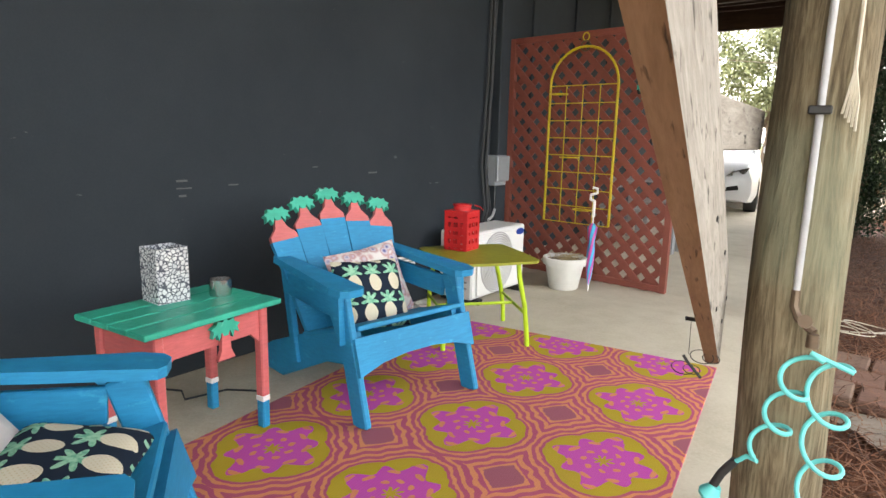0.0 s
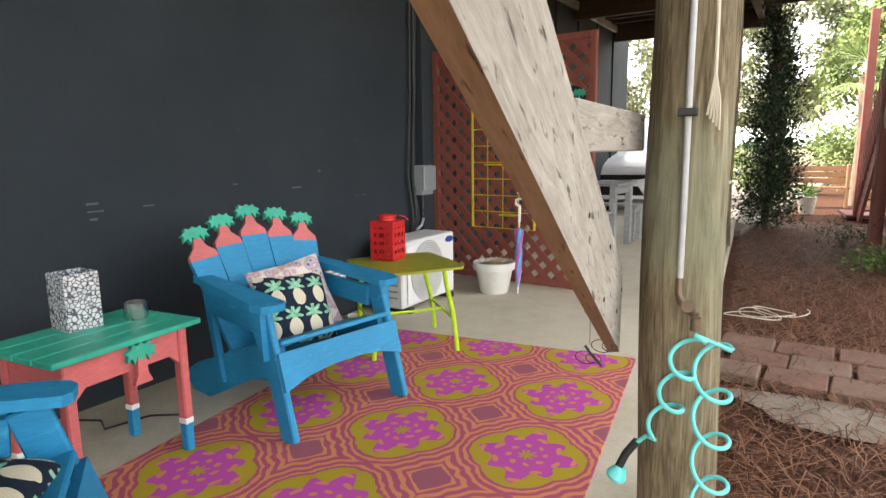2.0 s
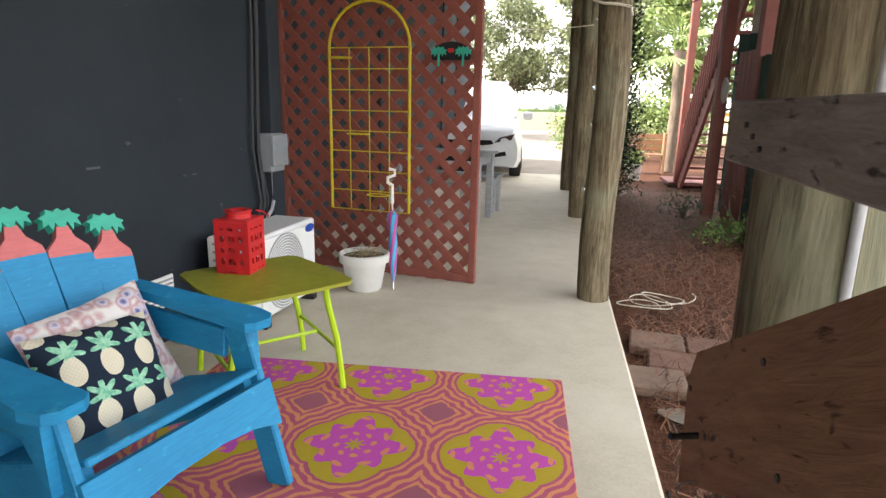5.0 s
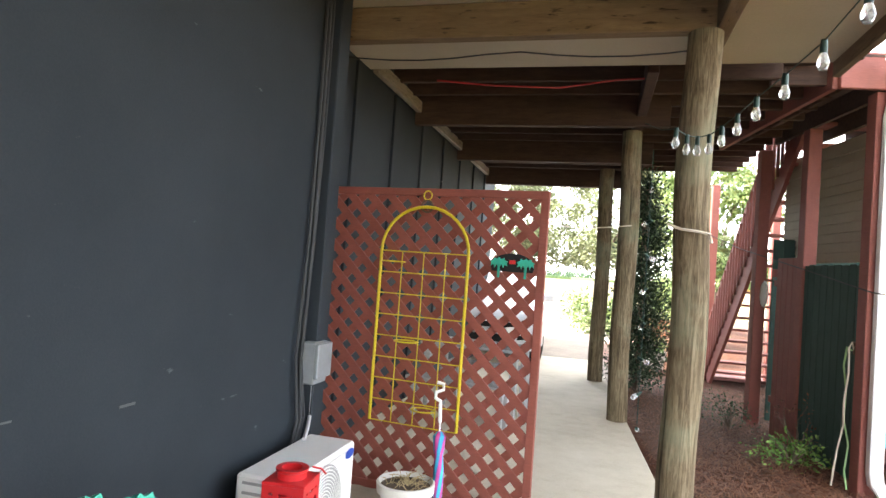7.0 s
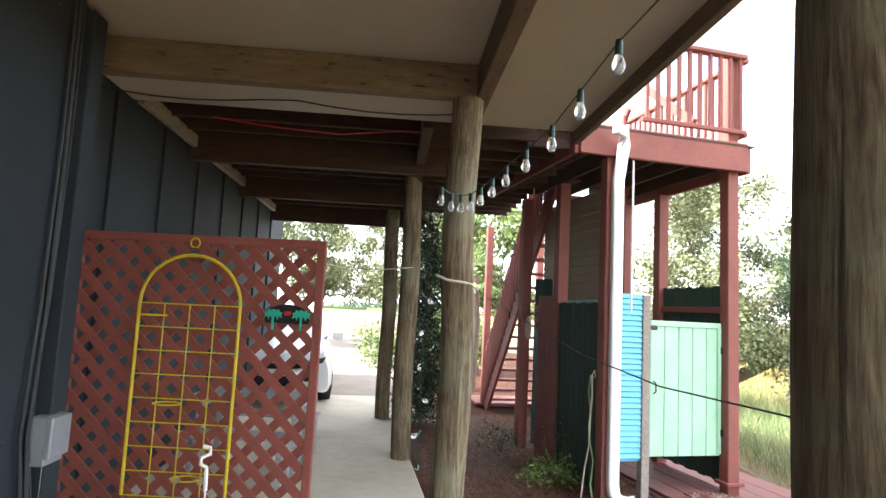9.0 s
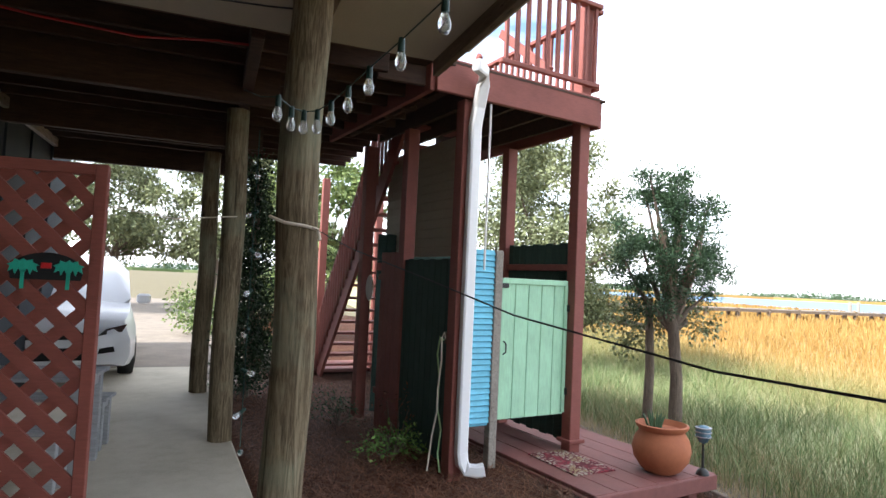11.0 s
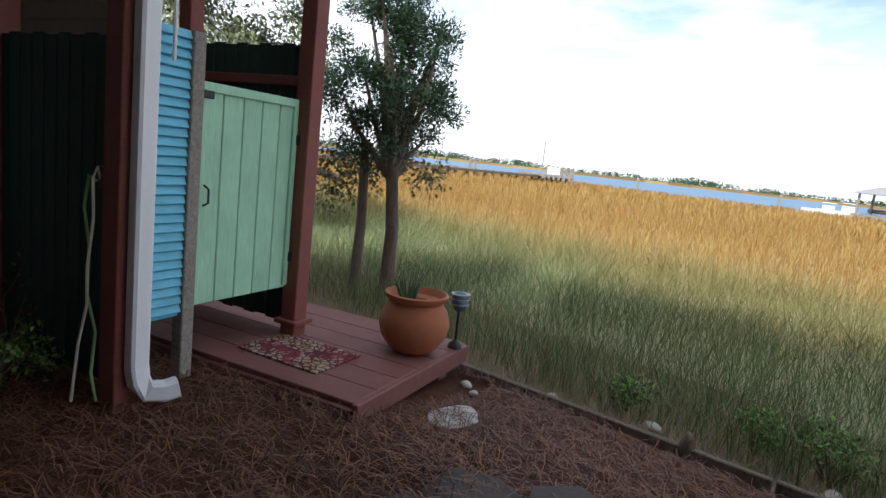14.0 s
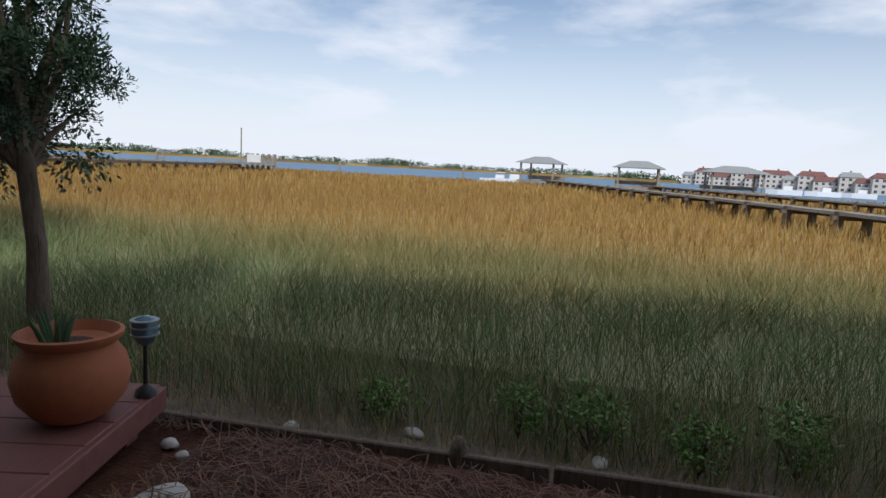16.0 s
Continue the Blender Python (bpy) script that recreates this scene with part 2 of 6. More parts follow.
m_coral = painted_wood("coral_paint", (0.52, 0.12, 0.12), (0.6, 0.28, 0.25), amount=0.68)
m_white = plain("white_paint", (0.75, 0.75, 0.73), 0.5, spread=0.06)
m_lime = plain("lime_enamel", (0.42, 0.62, 0.03), 0.35, spread=0.08)
m_olive = painted_wood("olive_table_paint", (0.27, 0.28, 0.03), (0.36, 0.36, 0.1), (2, 2, 2), 0.45, 0.7)
m_redmetal = plain("red_enamel", (0.5, 0.018, 0.022), 0.35, spread=0.12)
m_black = plain("black_metal", (0.02, 0.02, 0.02), 0.5)
m_dark = plain("dark_void", (0.012, 0.012, 0.012), 0.9)
m_appliance = plain("white_appliance", (0.68, 0.68, 0.66), 0.4, spread=0.05)
m_grille = plain("grey_grille", (0.3, 0.3, 0.3), 0.5)
m_badge = plain("blue_badge", (0.01, 0.05, 0.3), 0.4)
m_greybox = plain("grey_box_paint", (0.24, 0.26, 0.275), 0.45, 0.2)
m_conduit = plain("grey_conduit", (0.42, 0.42, 0.44), 0.5)
m_cable = plain("dark_cable", (0.02, 0.023, 0.027), 0.55)
m_plastic_pot = plain("pale_plastic_pot", (0.6, 0.59, 0.55), 0.5, spread=0.07)
m_soil = plain("dry_soil", (0.09, 0.065, 0.045), 0.95, grain=60, spread=0.5, bump=0.8, depth=0.01)
m_straw = plain("dry_straw", (0.4, 0.31, 0.17), 0.9, spread=0.3)
m_yellow = plain("yellow_trellis_paint", (0.55, 0.42, 0.02), 0.45, spread=0.2)
m_terra = plain("terracotta", (0.36, 0.12, 0.055), 0.75, grain=25, spread=0.2, bump=0.3)
m_solar = plain("blue_grey_glass", (0.08, 0.16, 0.22), 0.2)
m_mint = painted_wood("mint_green_paint", (0.36, 0.62, 0.42), (0.5, 0.7, 0.52), (10, 10, 1), 0.6, 0.72)
m_aqua = painted_wood("aqua_paint", (0.16, 0.5, 0.66), (0.4, 0.66, 0.76), (2, 2, 10), 0.6, 0.7)
m_fencegreen = painted_wood("dark_green_stain", (0.03, 0.066, 0.053), (0.08, 0.12, 0.10), (8, 8, 1), 0.8, 0.7)
m_deckwood = painted_wood("red_deck_stain", (0.2, 0.076, 0.066), (0.28, 0.15, 0.13), (2, 12, 2), 0.65, 0.64)
m_siding = plain("tan_siding", (0.36, 0.32, 0.23), 0.7, spread=0.1)
m_gutter = plain("white_gutter", (0.78, 0.78, 0.78), 0.35, spread=0.05)
m_rope = plain("pale_rope", (0.55, 0.5, 0.4), 0.9, spread=0.2)
m_hose = plain("aqua_hose", (0.10, 0.50, 0.48), 0.35, spread=0.08)
m_hosegreen = plain("green_hose", (0.25, 0.42, 0.18), 0.5)
m_pvc = plain("grey_pipe", (0.42, 0.42, 0.43), 0.5, spread=0.2)
m_brass = plain("brass_valve", (0.14, 0.10, 0.07), 0.5, 0.7)
m_steel = plain("brushed_steel", (0.55, 0.55, 0.54), 0.25, 1.0)
m_carpaint = plain("white_car_paint", (0.72, 0.73, 0.75), 0.18, spread=0.02, spec=0.6)
m_tyre = plain("tyre_rubber", (0.02, 0.02, 0.02), 0.8)
m_carglass = plain("dark_car_glass", (0.05, 0.06, 0.07), 0.08, spec=0.8)
m_chrome = plain("chrome", (0.6, 0.6, 0.62), 0.15, 1.0)
m_greywood = raw_wood("grey_painted_timber", (0.2, 0.205, 0.21), (0.38, 0.385, 0.39), (1, 8, 8), crack=False)
m_bark = raw_wood("bark", (0.075, 0.055, 0.04), (0.22, 0.17, 0.13), (9, 9, 1.2), bump=0.9)
m_scuff = plain("scuff_mark", (0.085, 0.09, 0.092), 0.8)
m_bank = plain("bank_soil", (0.13, 0.105, 0.075), 0.95, grain=14, spread=0.55, bump=0.8, depth=0.03)
m_limestone = plain("pale_stone", (0.5, 0.48, 0.43), 0.85, grain=40, spread=0.25, bump=0.5)


def leaf_mat(name, dark, light):
    m = Mat(name, 0.6, 0, 0.3)
    col = m.ramp(m.island() * 0.7 + m.noise(1.2, 3) * 0.3, [(0.15, dark), (0.85, light)])
    m.b.inputs["Transmission Weight"].default_value = 0.0
    return m.done(col)


m_leaf = leaf_mat("juniper_leaf", (0.02, 0.045, 0.022), (0.07, 0.13, 0.06))
m_oakleaf = leaf_mat("oak_leaf", (0.085, 0.10, 0.05), (0.25, 0.28, 0.14))
m_cypress = leaf_mat("cypress_leaf", (0.012, 0.03, 0.015), (0.045, 0.08, 0.035))
m_palm = leaf_mat("palm_leaf", (0.07, 0.12, 0.04), (0.24, 0.3, 0.1))
m_weed = leaf_mat("weed_leaf", (0.06, 0.13, 0.03), (0.2, 0.34, 0.08))

# pine straw ground, sand and marsh soil
m_mulch = Mat("pine_straw_ground", 0.95, 0, 0.15)
_v1, _v2 = m_mulch.coords((30, 4, 1), (0, 0, 0.5), False), m_mulch.coords((4, 28, 1), (0, 0, 0.2), False)
_n1, _n2, _n3 = m_mulch.noise(3, 6, _v1, 0.6, 1.2), m_mulch.noise(3, 6, _v2, 0.6, 1.2), m_mulch.noise(0.8, 4, m_mulch.coords(shift=False))
_h = _n1 * 0.4 + _n2 * 0.4 + _n3 * 0.2
m_mulch = m_mulch.done(m_mulch.ramp(_h, [(0.36, (0.022, 0.009, 0.005)), (0.5, (0.076, 0.030, 0.017)), (0.64, (0.165, 0.076, 0.042))]), _h, 0.03, 0.8)
m_needle = leaf_mat("pine_needle", (0.028, 0.010, 0.006), (0.24, 0.11, 0.06))
m_sand = plain("sandy_soil", (0.22, 0.185, 0.15), 0.95, grain=50, spread=0.4, bump=0.6, depth=0.01)
m_marsh = plain("marsh_soil", (0.12, 0.10, 0.05), 0.95, grain=8, spread=0.4, bump=0.3)
m_paver = Mat("brick_paver", 0.85)
_g, _b = m_paver.noise(40, 6), m_paver.noise(6, 4)
m_paver = m_paver.done(m_paver.mix(m_paver.random(), m_paver.ramp(_g * 0.5 + _b * 0.5, [(0.3, (0.10, 0.05, 0.036)), (0.7, (0.21, 0.108, 0.078))]), m_paver.ramp(_g * 0.5 + _b * 0.5, [(0.3, (0.12, 0.08, 0.06)), (0.7, (0.22, 0.15, 0.11))])), _g, 0.004, 0.6)
m_slate = Mat("dark_slate", 0.7)
_g, _b = m_slate.noise(30, 6), m_slate.noise(3, 4)
m_slate = m_slate.done(m_slate.ramp(_g * 0.4 + _b * 0.6, [(0.3, (0.03, 0.025, 0.022)), (0.7, (0.075, 0.06, 0.052))]), _g, 0.004, 0.5)
m_ceramic = plain("bulb_glass", (0.8, 0.84, 0.84), 0.06, spread=0.03, spec=0.6)
m_ceramic.node_tree.nodes["Principled BSDF"].inputs["Transmission Weight"].default_value = 0.75
m_socket = plain("green_socket", (0.012, 0.04, 0.03), 0.5)

# marsh grass, green by the bank and golden further out
m_grass = Mat("marsh_grass", 0.7, 0, 0.2)
_x, _y, _z = m_grass.xyz()
_f = ((_x - 7.0) / 9.0 + (m_grass.noise(0.25, 3, m_grass.coords(shift=False)) - 0.5) * 0.9).most(0.0).least(1.0)
_near = m_grass.ramp(m_grass.island(), [(0.0, (0.07, 0.11, 0.04)), (0.55, (0.18, 0.25, 0.10)), (0.85, (0.30, 0.32, 0.17)), (1.0, (0.36, 0.29, 0.18))])
_far = m_grass.ramp(m_grass.island() * 0.6 + m_grass.noise(0.06, 3, m_grass.coords(shift=False)) * 0.5, [(0.2, (0.20, 0.12, 0.035)), (0.55, (0.31, 0.18, 0.052)), (0.9, (0.39, 0.28, 0.10))])
m_grass = m_grass.done(m_grass.mix(_f, _near, _far))
m_water = Mat("creek_water", 0.5, 0, 0.1)
m_water.b.inputs["IOR"].default_value = 1.08
_w = m_water.noise(0.8, 4, m_water.coords((1, 0.3, 1), shift=False))
m_water = m_water.done((0.17, 0.26, 0.36), _w, 0.05, 0.3)

# woven rug: olive quatrefoils with magenta blossoms, plum diamonds, orange scrolls
CELL_U, CELL_V = 0.535, 0.575
m_rug = Mat("woven_rug", 0.9, 0, 0.15)
_x, _y, _z = m_rug.xyz()
_wob = (m_rug.noise(26, 2, m_rug.coords(shift=False)) - 0.5) * 0.035
_a, _b = ((_x - 0.022) / CELL_U).wrap(1.0) + _wob, ((_y - 0.05) / CELL_V).wrap(1.0) + _wob
_aa, _bb = _a.absv(), _b.absv()
_lobe = hyp(_aa - 0.15, _b).least(hyp(_a, _bb - 0.15))
_ca, _cb = _aa - 0.5, _bb - 0.5
_diam = _ca.absv() + _cb.absv()
_th, _rad = _a.angle(_b), hyp(_a, _b)
_curl = ((_ca - _cb) * 30.0).sine() * 0.55 + ((_ca + _cb) * 19.0).cosine() * 0.4
_ring = ((_lobe * 92.0) + _curl).sine().more(0.1)
_rim = _lobe.less(0.262)
_edge = _lobe.less(0.285)
_petal = (_th * 8.0).cosine() * 0.16 + (_th * 4.0).cosine() * 0.10
_blos = _rad.less((_petal + 1.0) * 0.285)
_gap = ((_th * 8.0 + _rad * 26.0).sine() * 0.5 + (_rad * 62.0).sine() * 0.6).more(0.62)
_star = _rad.less(((_th * 8.0).cosine() * 0.45 + 1.0) * 0.05)
_plum = (_diam + (_th * 12.0).cosine() * 0.012).less(0.15)
_field, _olive, _mag, _orange, _plumc = (0.40, 0.075, 0.15), (0.40, 0.30, 0.018), (0.50, 0.065, 0.37), (0.62, 0.235, 0.11), (0.31, 0.09, 0.135)
_col = m_rug.mix(_ring, _field, _orange)
_col = m_rug.mix(_diam.less(0.185), _col, _orange)
_col = m_rug.mix(_plum, _col, _plumc)
_col = m_rug.mix(_edge, _col, _field)
_col = m_rug.mix(_rim, _col, _olive)
_col = m_rug.mix(_blos, _col, _mag)
_col = m_rug.mix(_blos * _gap, _col, _orange)
_col = m_rug.mix(_star, _col, _olive)
_weave = ((_x * 900.0).sine() + (_y * 900.0).sine()) * 0.5
_col = m_rug.mix(m_rug.noise(3, 4, m_rug.coords(shift=False)) * 0.16, _col, (0.36, 0.2, 0.16))
m_rug = m_rug.done(_col, _weave, 0.001, 0.3)


def pineapple_mat():
    m = Mat("pineapple_print", 0.9, 0, 0.15)
    x, y, z = m.xyz()
    wob = (m.noise(9, 2, m.coords(shift=False)) - 0.5) * 0.02
    row = (y / 0.135).op("FLOOR")
    a = (x + row * 0.052 + wob).wrap(0.105)
    b = (y - row * 0.135) - 0.0675 + wob * 0.5
    fruit = hyp(a / 0.032, (b + 0.026) / 0.040).less(1.0)
    th, rad = a.angle(b - 0.028), hyp(a, b - 0.032)
    leaf = rad.less(((th * 7.0).cosine() * 0.45 + 1.0) * 0.033)
    net = ((x * 500.0).sine() * (y * 500.0).sine()).more(0.55)
    col = m.mix(leaf, (0.012, 0.02, 0.035), m.ramp(m.noise(60), [(0.4, (0.12, 0.36, 0.24)), (0.6, (0.3, 0.55, 0.38))]))
    col = m.mix(fruit, col, m.mix(net, (0.58, 0.53, 0.41), (0.52, 0.45, 0.32)))
    return m.done(col, m.noise(150, 2), 0.001, 0.4)


m_pine = pineapple_mat()
m_print = Mat("lilac_print", 0.9, 0, 0.15)
_v = m_print.voronoi(22, m_print.coords((1, 1, 1), shift=False))
_c = m_print.noise(16, 3, m_print.coords(shift=False))
m_print = m_print.done(m_print.ramp(_v * 0.6 + _c * 0.5, [(0.3, (0.12, 0.12, 0.28)), (0.42, (0.5, 0.46, 0.52)), (0.52, (0.42, 0.24, 0.24)), (0.66, (0.6, 0.57, 0.55))]), _c, 0.001, 0.3)
m_cushion = plain("pale_cushion", (0.5, 0.47, 0.47), 0.95, grain=120, spread=0.1, bump=0.4)
m_mosaic = Mat("mosaic_mirror", 0.25, 0.3)
_e = m_mosaic.voronoi(55, m_mosaic.coords(shift=False), "DISTANCE_TO_EDGE")
m_mosaic = m_mosaic.done(m_mosaic.mix(_e.more(0.09), (0.10, 0.11, 0.14), m_mosaic.ramp(m_mosaic.noise(30), [(0.3, (0.5, 0.53, 0.57)), (0.7, (0.8, 0.82, 0.84))])), _e, 0.002, 0.5)
m_mat = Mat("floral_mat", 0.95, 0, 0.1)
_v = m_mat.voronoi(20, m_mat.coords(shift=False), "DISTANCE_TO_EDGE")
_c = m_mat.noise(4, 3, m_mat.coords(shift=False))
m_mat = m_mat.done(m_mat.mix(_v.more(0.10), (0.12, 0.035, 0.04), m_mat.ramp(_c, [(0.44, (0.25, 0.04, 0.055)), (0.52, (0.36, 0.31, 0.26)), (0.62, (0.3, 0.22, 0.12))])), _v, 0.003, 0.5)

# ---- porch structure: u runs out from the dark wall, v along it ----
PORCH = pose(-2.15, 2.213, 0, 0, 0, 5.5)
SLAB = pose(-2.57, 2.5, 0, 0, 0, 9.5)
NEAR = pose(0.614, 0.958, 1.148, 0, 0, 8.1) @ Matrix.Scale(0.80, 4) @ pose(-0.213, -0.208, -1.335)
YARD = pose(-0.355, 1.786, 1.641, 0, 0, 5.5) @ Matrix.Diagonal((0.895, 0.895, 0.958, 1)) @ pose(0.7, -1.336, -1.713)
GROUND = -0.10


def in_frame(ob, m):
    ob.matrix_world = m @ ob.matrix_world
    return ob


def setting(name, ob, label, category):
    ob.name = name
    return tagged(ob, label, category, "", "structure")


CEIL = 3.19
floor = in_frame(box("floor", (2.9, 14.6, 0.2), (1.37, 3.0, -0.1), m_concrete, None, 0.015), SLAB)
setting("floor", floor, "bare tan concrete porch slab with a rough edge", "floor")
wall = in_frame(box("wall_west", (0.2, 7.4, CEIL), (-0.1, -0.95, CEIL / 2), m_wall, None, 0.004), PORCH)
setting("wall_west", wall, "dark charcoal painted house wall with scuffs", "wall")
far = in_frame(box("wall_west_far", (0.2, 8.3, CEIL + 0.3), (-0.5, 6.6, CEIL / 2 + 0.15), m_wall, None, 0.004), PORCH)
setting("wall_west_far", far, "dark charcoal panelled house wall with battens", "wall")
for n in range(8):
    box("batten", (0.03, 0.07, CEIL - 0.05), (-0.39, 3.0 + n * 0.95, CEIL / 2), m_wall, far, 0.004)
box("corner_board", (0.09, 0.14, CEIL - 0.04), (0.03, 2.68, CEIL / 2 - 0.02), m_wall, wall, 0.006)
for n, (v, z) in enumerate(((0.78, 0.975), (-0.02, 0.93), (-0.01, 0.895), (-0.02, 0.86), (0.25, 0.90), (1.25, 0.93))):
    box("scuff", (0.002, 0.035 + 0.02 * (n % 3), 0.006 + 0.004 * (n % 2)), (0.001, v, z), m_scuff, wall, 0)
box("wall_vent", (0.012, 0.24, 0.16), (0.008, 1.55, 0.27), m_white, wall, 0.003, None, "white louvred crawl-space vent")
for n in range(6):
    box("vent_slat", (0.012, 0.21, 0.008), (0.016, 1.55, 0.21 + n * 0.024), m_grille, wall, 0)

ceil = in_frame(box("ceiling", (3.95, 8.55, 0.05), (1.225, -0.05, CEIL + 0.025), m_soffit, None, 0.003), PORCH)
setting("ceiling", ceil, "tan painted plywood soffit under the house", "ceiling")
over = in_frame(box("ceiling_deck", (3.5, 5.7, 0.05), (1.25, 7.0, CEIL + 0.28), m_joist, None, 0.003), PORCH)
setting("ceiling_deck", over, "dark underside of the deck boards overhead", "ceiling")
trim = in_frame(box("trim_fascia", (0.05, 8.55, 0.16), (3.2, -0.05, CEIL - 0.03), m_beam_y, None, 0.004), PORCH)
setting("trim_fascia", trim, "brown wooden fascia board along the soffit edge", "trim")
# unseen block above the soffit, its size chosen to throw shade over the bed
upper = in_frame(box("wall_upper", (7.0, 16.0, 3.0), (-0.05, -3.8, CEIL + 1.6), m_siding, None, 0.01), PORCH)
setting("wall_upper", upper, "unseen tan upper storey of the house, sized to shade the yard", "wall")


def beam(name, size, at, mat, label):
    return tagged(in_frame(box(name, size, at, mat, None, 0.006), PORCH), label, "beam", "porch beams", "structure")


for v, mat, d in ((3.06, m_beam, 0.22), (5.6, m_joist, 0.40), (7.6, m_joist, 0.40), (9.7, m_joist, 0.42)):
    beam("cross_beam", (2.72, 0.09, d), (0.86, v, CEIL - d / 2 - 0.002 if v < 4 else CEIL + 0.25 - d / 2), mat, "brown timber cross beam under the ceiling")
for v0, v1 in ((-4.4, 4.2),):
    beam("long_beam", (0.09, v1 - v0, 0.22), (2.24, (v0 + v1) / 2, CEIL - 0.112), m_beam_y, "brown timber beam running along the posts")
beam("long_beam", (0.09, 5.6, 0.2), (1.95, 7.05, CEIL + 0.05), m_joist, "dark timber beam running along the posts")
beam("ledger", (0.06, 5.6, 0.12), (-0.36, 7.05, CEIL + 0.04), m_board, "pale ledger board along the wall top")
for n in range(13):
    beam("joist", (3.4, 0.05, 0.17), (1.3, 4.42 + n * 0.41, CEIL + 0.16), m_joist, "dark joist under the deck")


def pole(at, r, top, lean=(0, 0), seed=0, label="weathered round timber piling holding up the house"):
    rng = random.Random(seed)
    bm = bmesh.new()
    seg, rings = 28, []
    for k in range(25):
        z = -0.3 + (top + 0.3) * k / 24
        cx, cy = lean[0] * z / top + 0.012 * math.sin(k * 0.5 + seed), lean[1] * z / top + 0.012 * math.cos(k * 0.4 + seed)
        rr = r * (1.05 - 0.07 * k / 24)
        rings.append([bm.verts.new((cx + rr * (1 + 0.03 * noise.noise((math.cos(a) * 3, math.sin(a) * 3, z * 0.7 + seed * 9))) * math.cos(a), cy + rr * (1 + 0.03 * noise.noise((math.cos(a) * 3, math.sin(a) * 3, z * 0.7 + seed * 9))) * math.sin(a), z)) for a in (2 * math.pi * s / seg for s in range(seg))])
    for a, b in zip(rings, rings[1:]):
        for s in range(seg):
            bm.faces.new((a[s], a[(s + 1) % seg], b[(s + 1) % seg], b[s]))
    bm.faces.new(rings[-1])
    ob = finish("post", bm, m_post, None, "", True)
    ob.matrix_world = pose(at[0], at[1], 0, 0, 0, rng.uniform(0, 360))
    return tagged(ob, label, "post", "round porch posts", "structure")


POSTS = [((0.28, 2.69), 0.105), ((-0.32, 5.47), 0.098), ((-0.845, 8.58), 0.105), ((-1.31, 10.95), 0.105)]
for n, (p, r) in enumerate(POSTS):
    pole(p, r, CEIL - 0.22 if n < 2 else CEIL - 0.05, seed=n + 1)

# diagonal stair stringer and the short rail board on the nearest post
rise, wide, long_ = math.atan(0.56), 0.272, 3.9
outline = [(0, 0), (long_, 0), (long_, wide), (wide * math.tan(rise) + 0.02, wide), (wide * 0.8 * math.tan(rise) - 0.02, wide * 0.8)]
stringer = slab_of("stair_stringer", outline, 0.042, Matrix(((0, 0, 1, 0), (1, 0, 0, 0), (0, 1, 0, 0), (0, 0, 0, 1))), m_board)
stringer.matrix_world = pose(-0.11, 2.33, 0.605, math.degrees(rise), 0, 185.2)
# cut edges are brown; the -x face is brown too, its shade put into colour
stringer.data.materials.append(m_edge_and_shade)
for p in stringer.data.polygons:
    p.material_index = 0 if p.normal.x < -0.5 else 1
stringer.matrix_world = NEAR @ stringer.matrix_world
tagged(stringer, "grey weathered diagonal stair stringer fixed to a post", "stringer")
for n, (l, h) in enumerate(((0.12, 0.2), (0.2, 0.1), (0.5, 0.22), (0.52, 0.05), (0.9, 0.15))):
    tube("nail_head", [(-0.024, l, h), (-0.02, l, h)], 0.007, m_black, stringer, 7)
    tube("nail_head", [(0.024, l, h), (0.02, l, h)], 0.007, m_black, stringer, 7)
rail = tagged(box("rail_board", (0.042, 0.85, 0.125), (-0.072, 2.02, 1.385), m_board, None, 0.004), "grey weathered short rail board nailed to a post", "board")
for n in range(3):
    tube("nail", [(-0.093, 2.2 + 0.05 * n, 1.36 + 0.02 * n), (-0.099, 2.2 + 0.05 * n, 1.36 + 0.02 * n)], 0.006, m_black, rail, 6)

rail.matrix_world = NEAR @ rail.matrix_world
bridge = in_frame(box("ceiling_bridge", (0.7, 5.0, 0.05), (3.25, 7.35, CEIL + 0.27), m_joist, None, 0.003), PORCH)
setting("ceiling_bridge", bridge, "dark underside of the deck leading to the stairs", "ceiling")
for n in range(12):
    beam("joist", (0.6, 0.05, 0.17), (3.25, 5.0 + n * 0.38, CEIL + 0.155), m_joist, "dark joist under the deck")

# ---- ground ----
def bed_z(x):
    """The bed falls gently towards the marsh."""
    return GROUND - 0.2 * np.clip((x - 2.0) / 1.7, 0, 1)


bm = bmesh.new()
N = 60
for i in range(N + 1):
    for j in range(N + 1):
        x, y = -30 + 33.72 * i / N, -8 + 38 * j / N
        bump = 0.035 * noise.noise((x * 0.9, y * 0.9, 0)) + 0.02 * noise.noise((x * 3, y * 3, 4))
        keep = 1.0 if x > 0.3 else 0.3
        bm.verts.new((x, y, bed_z(x) + bump * keep - 0.015))
bm.verts.ensure_lookup_table()
for i in range(N):
    for j in range(N):
        a = i * (N + 1) + j
        bm.faces.new([bm.verts[k] for k in (a, a + N + 1, a + N + 2, a + 1)])
bank = finish("ground_bed", bm, m_mulch, None, "", True)
tagged(bank, "yard bed covered with brown pine straw", "ground", "", "structure")
drive = box("driveway", (9.0, 26, 0.12), (-5.4, 23.2, -0.08), m_sand, None, 0.02)
tagged(drive, "pale sandy driveway behind the porch", "driveway", "", "structure")
bm = bmesh.new()
cube(bm, (6000, 6000, 0.2), (1500, 500, -1.15))
ground = tagged(finish("ground", bm, m_marsh), "dark marsh mud reaching to the horizon", "ground", "", "structure")
bm = bmesh.new()
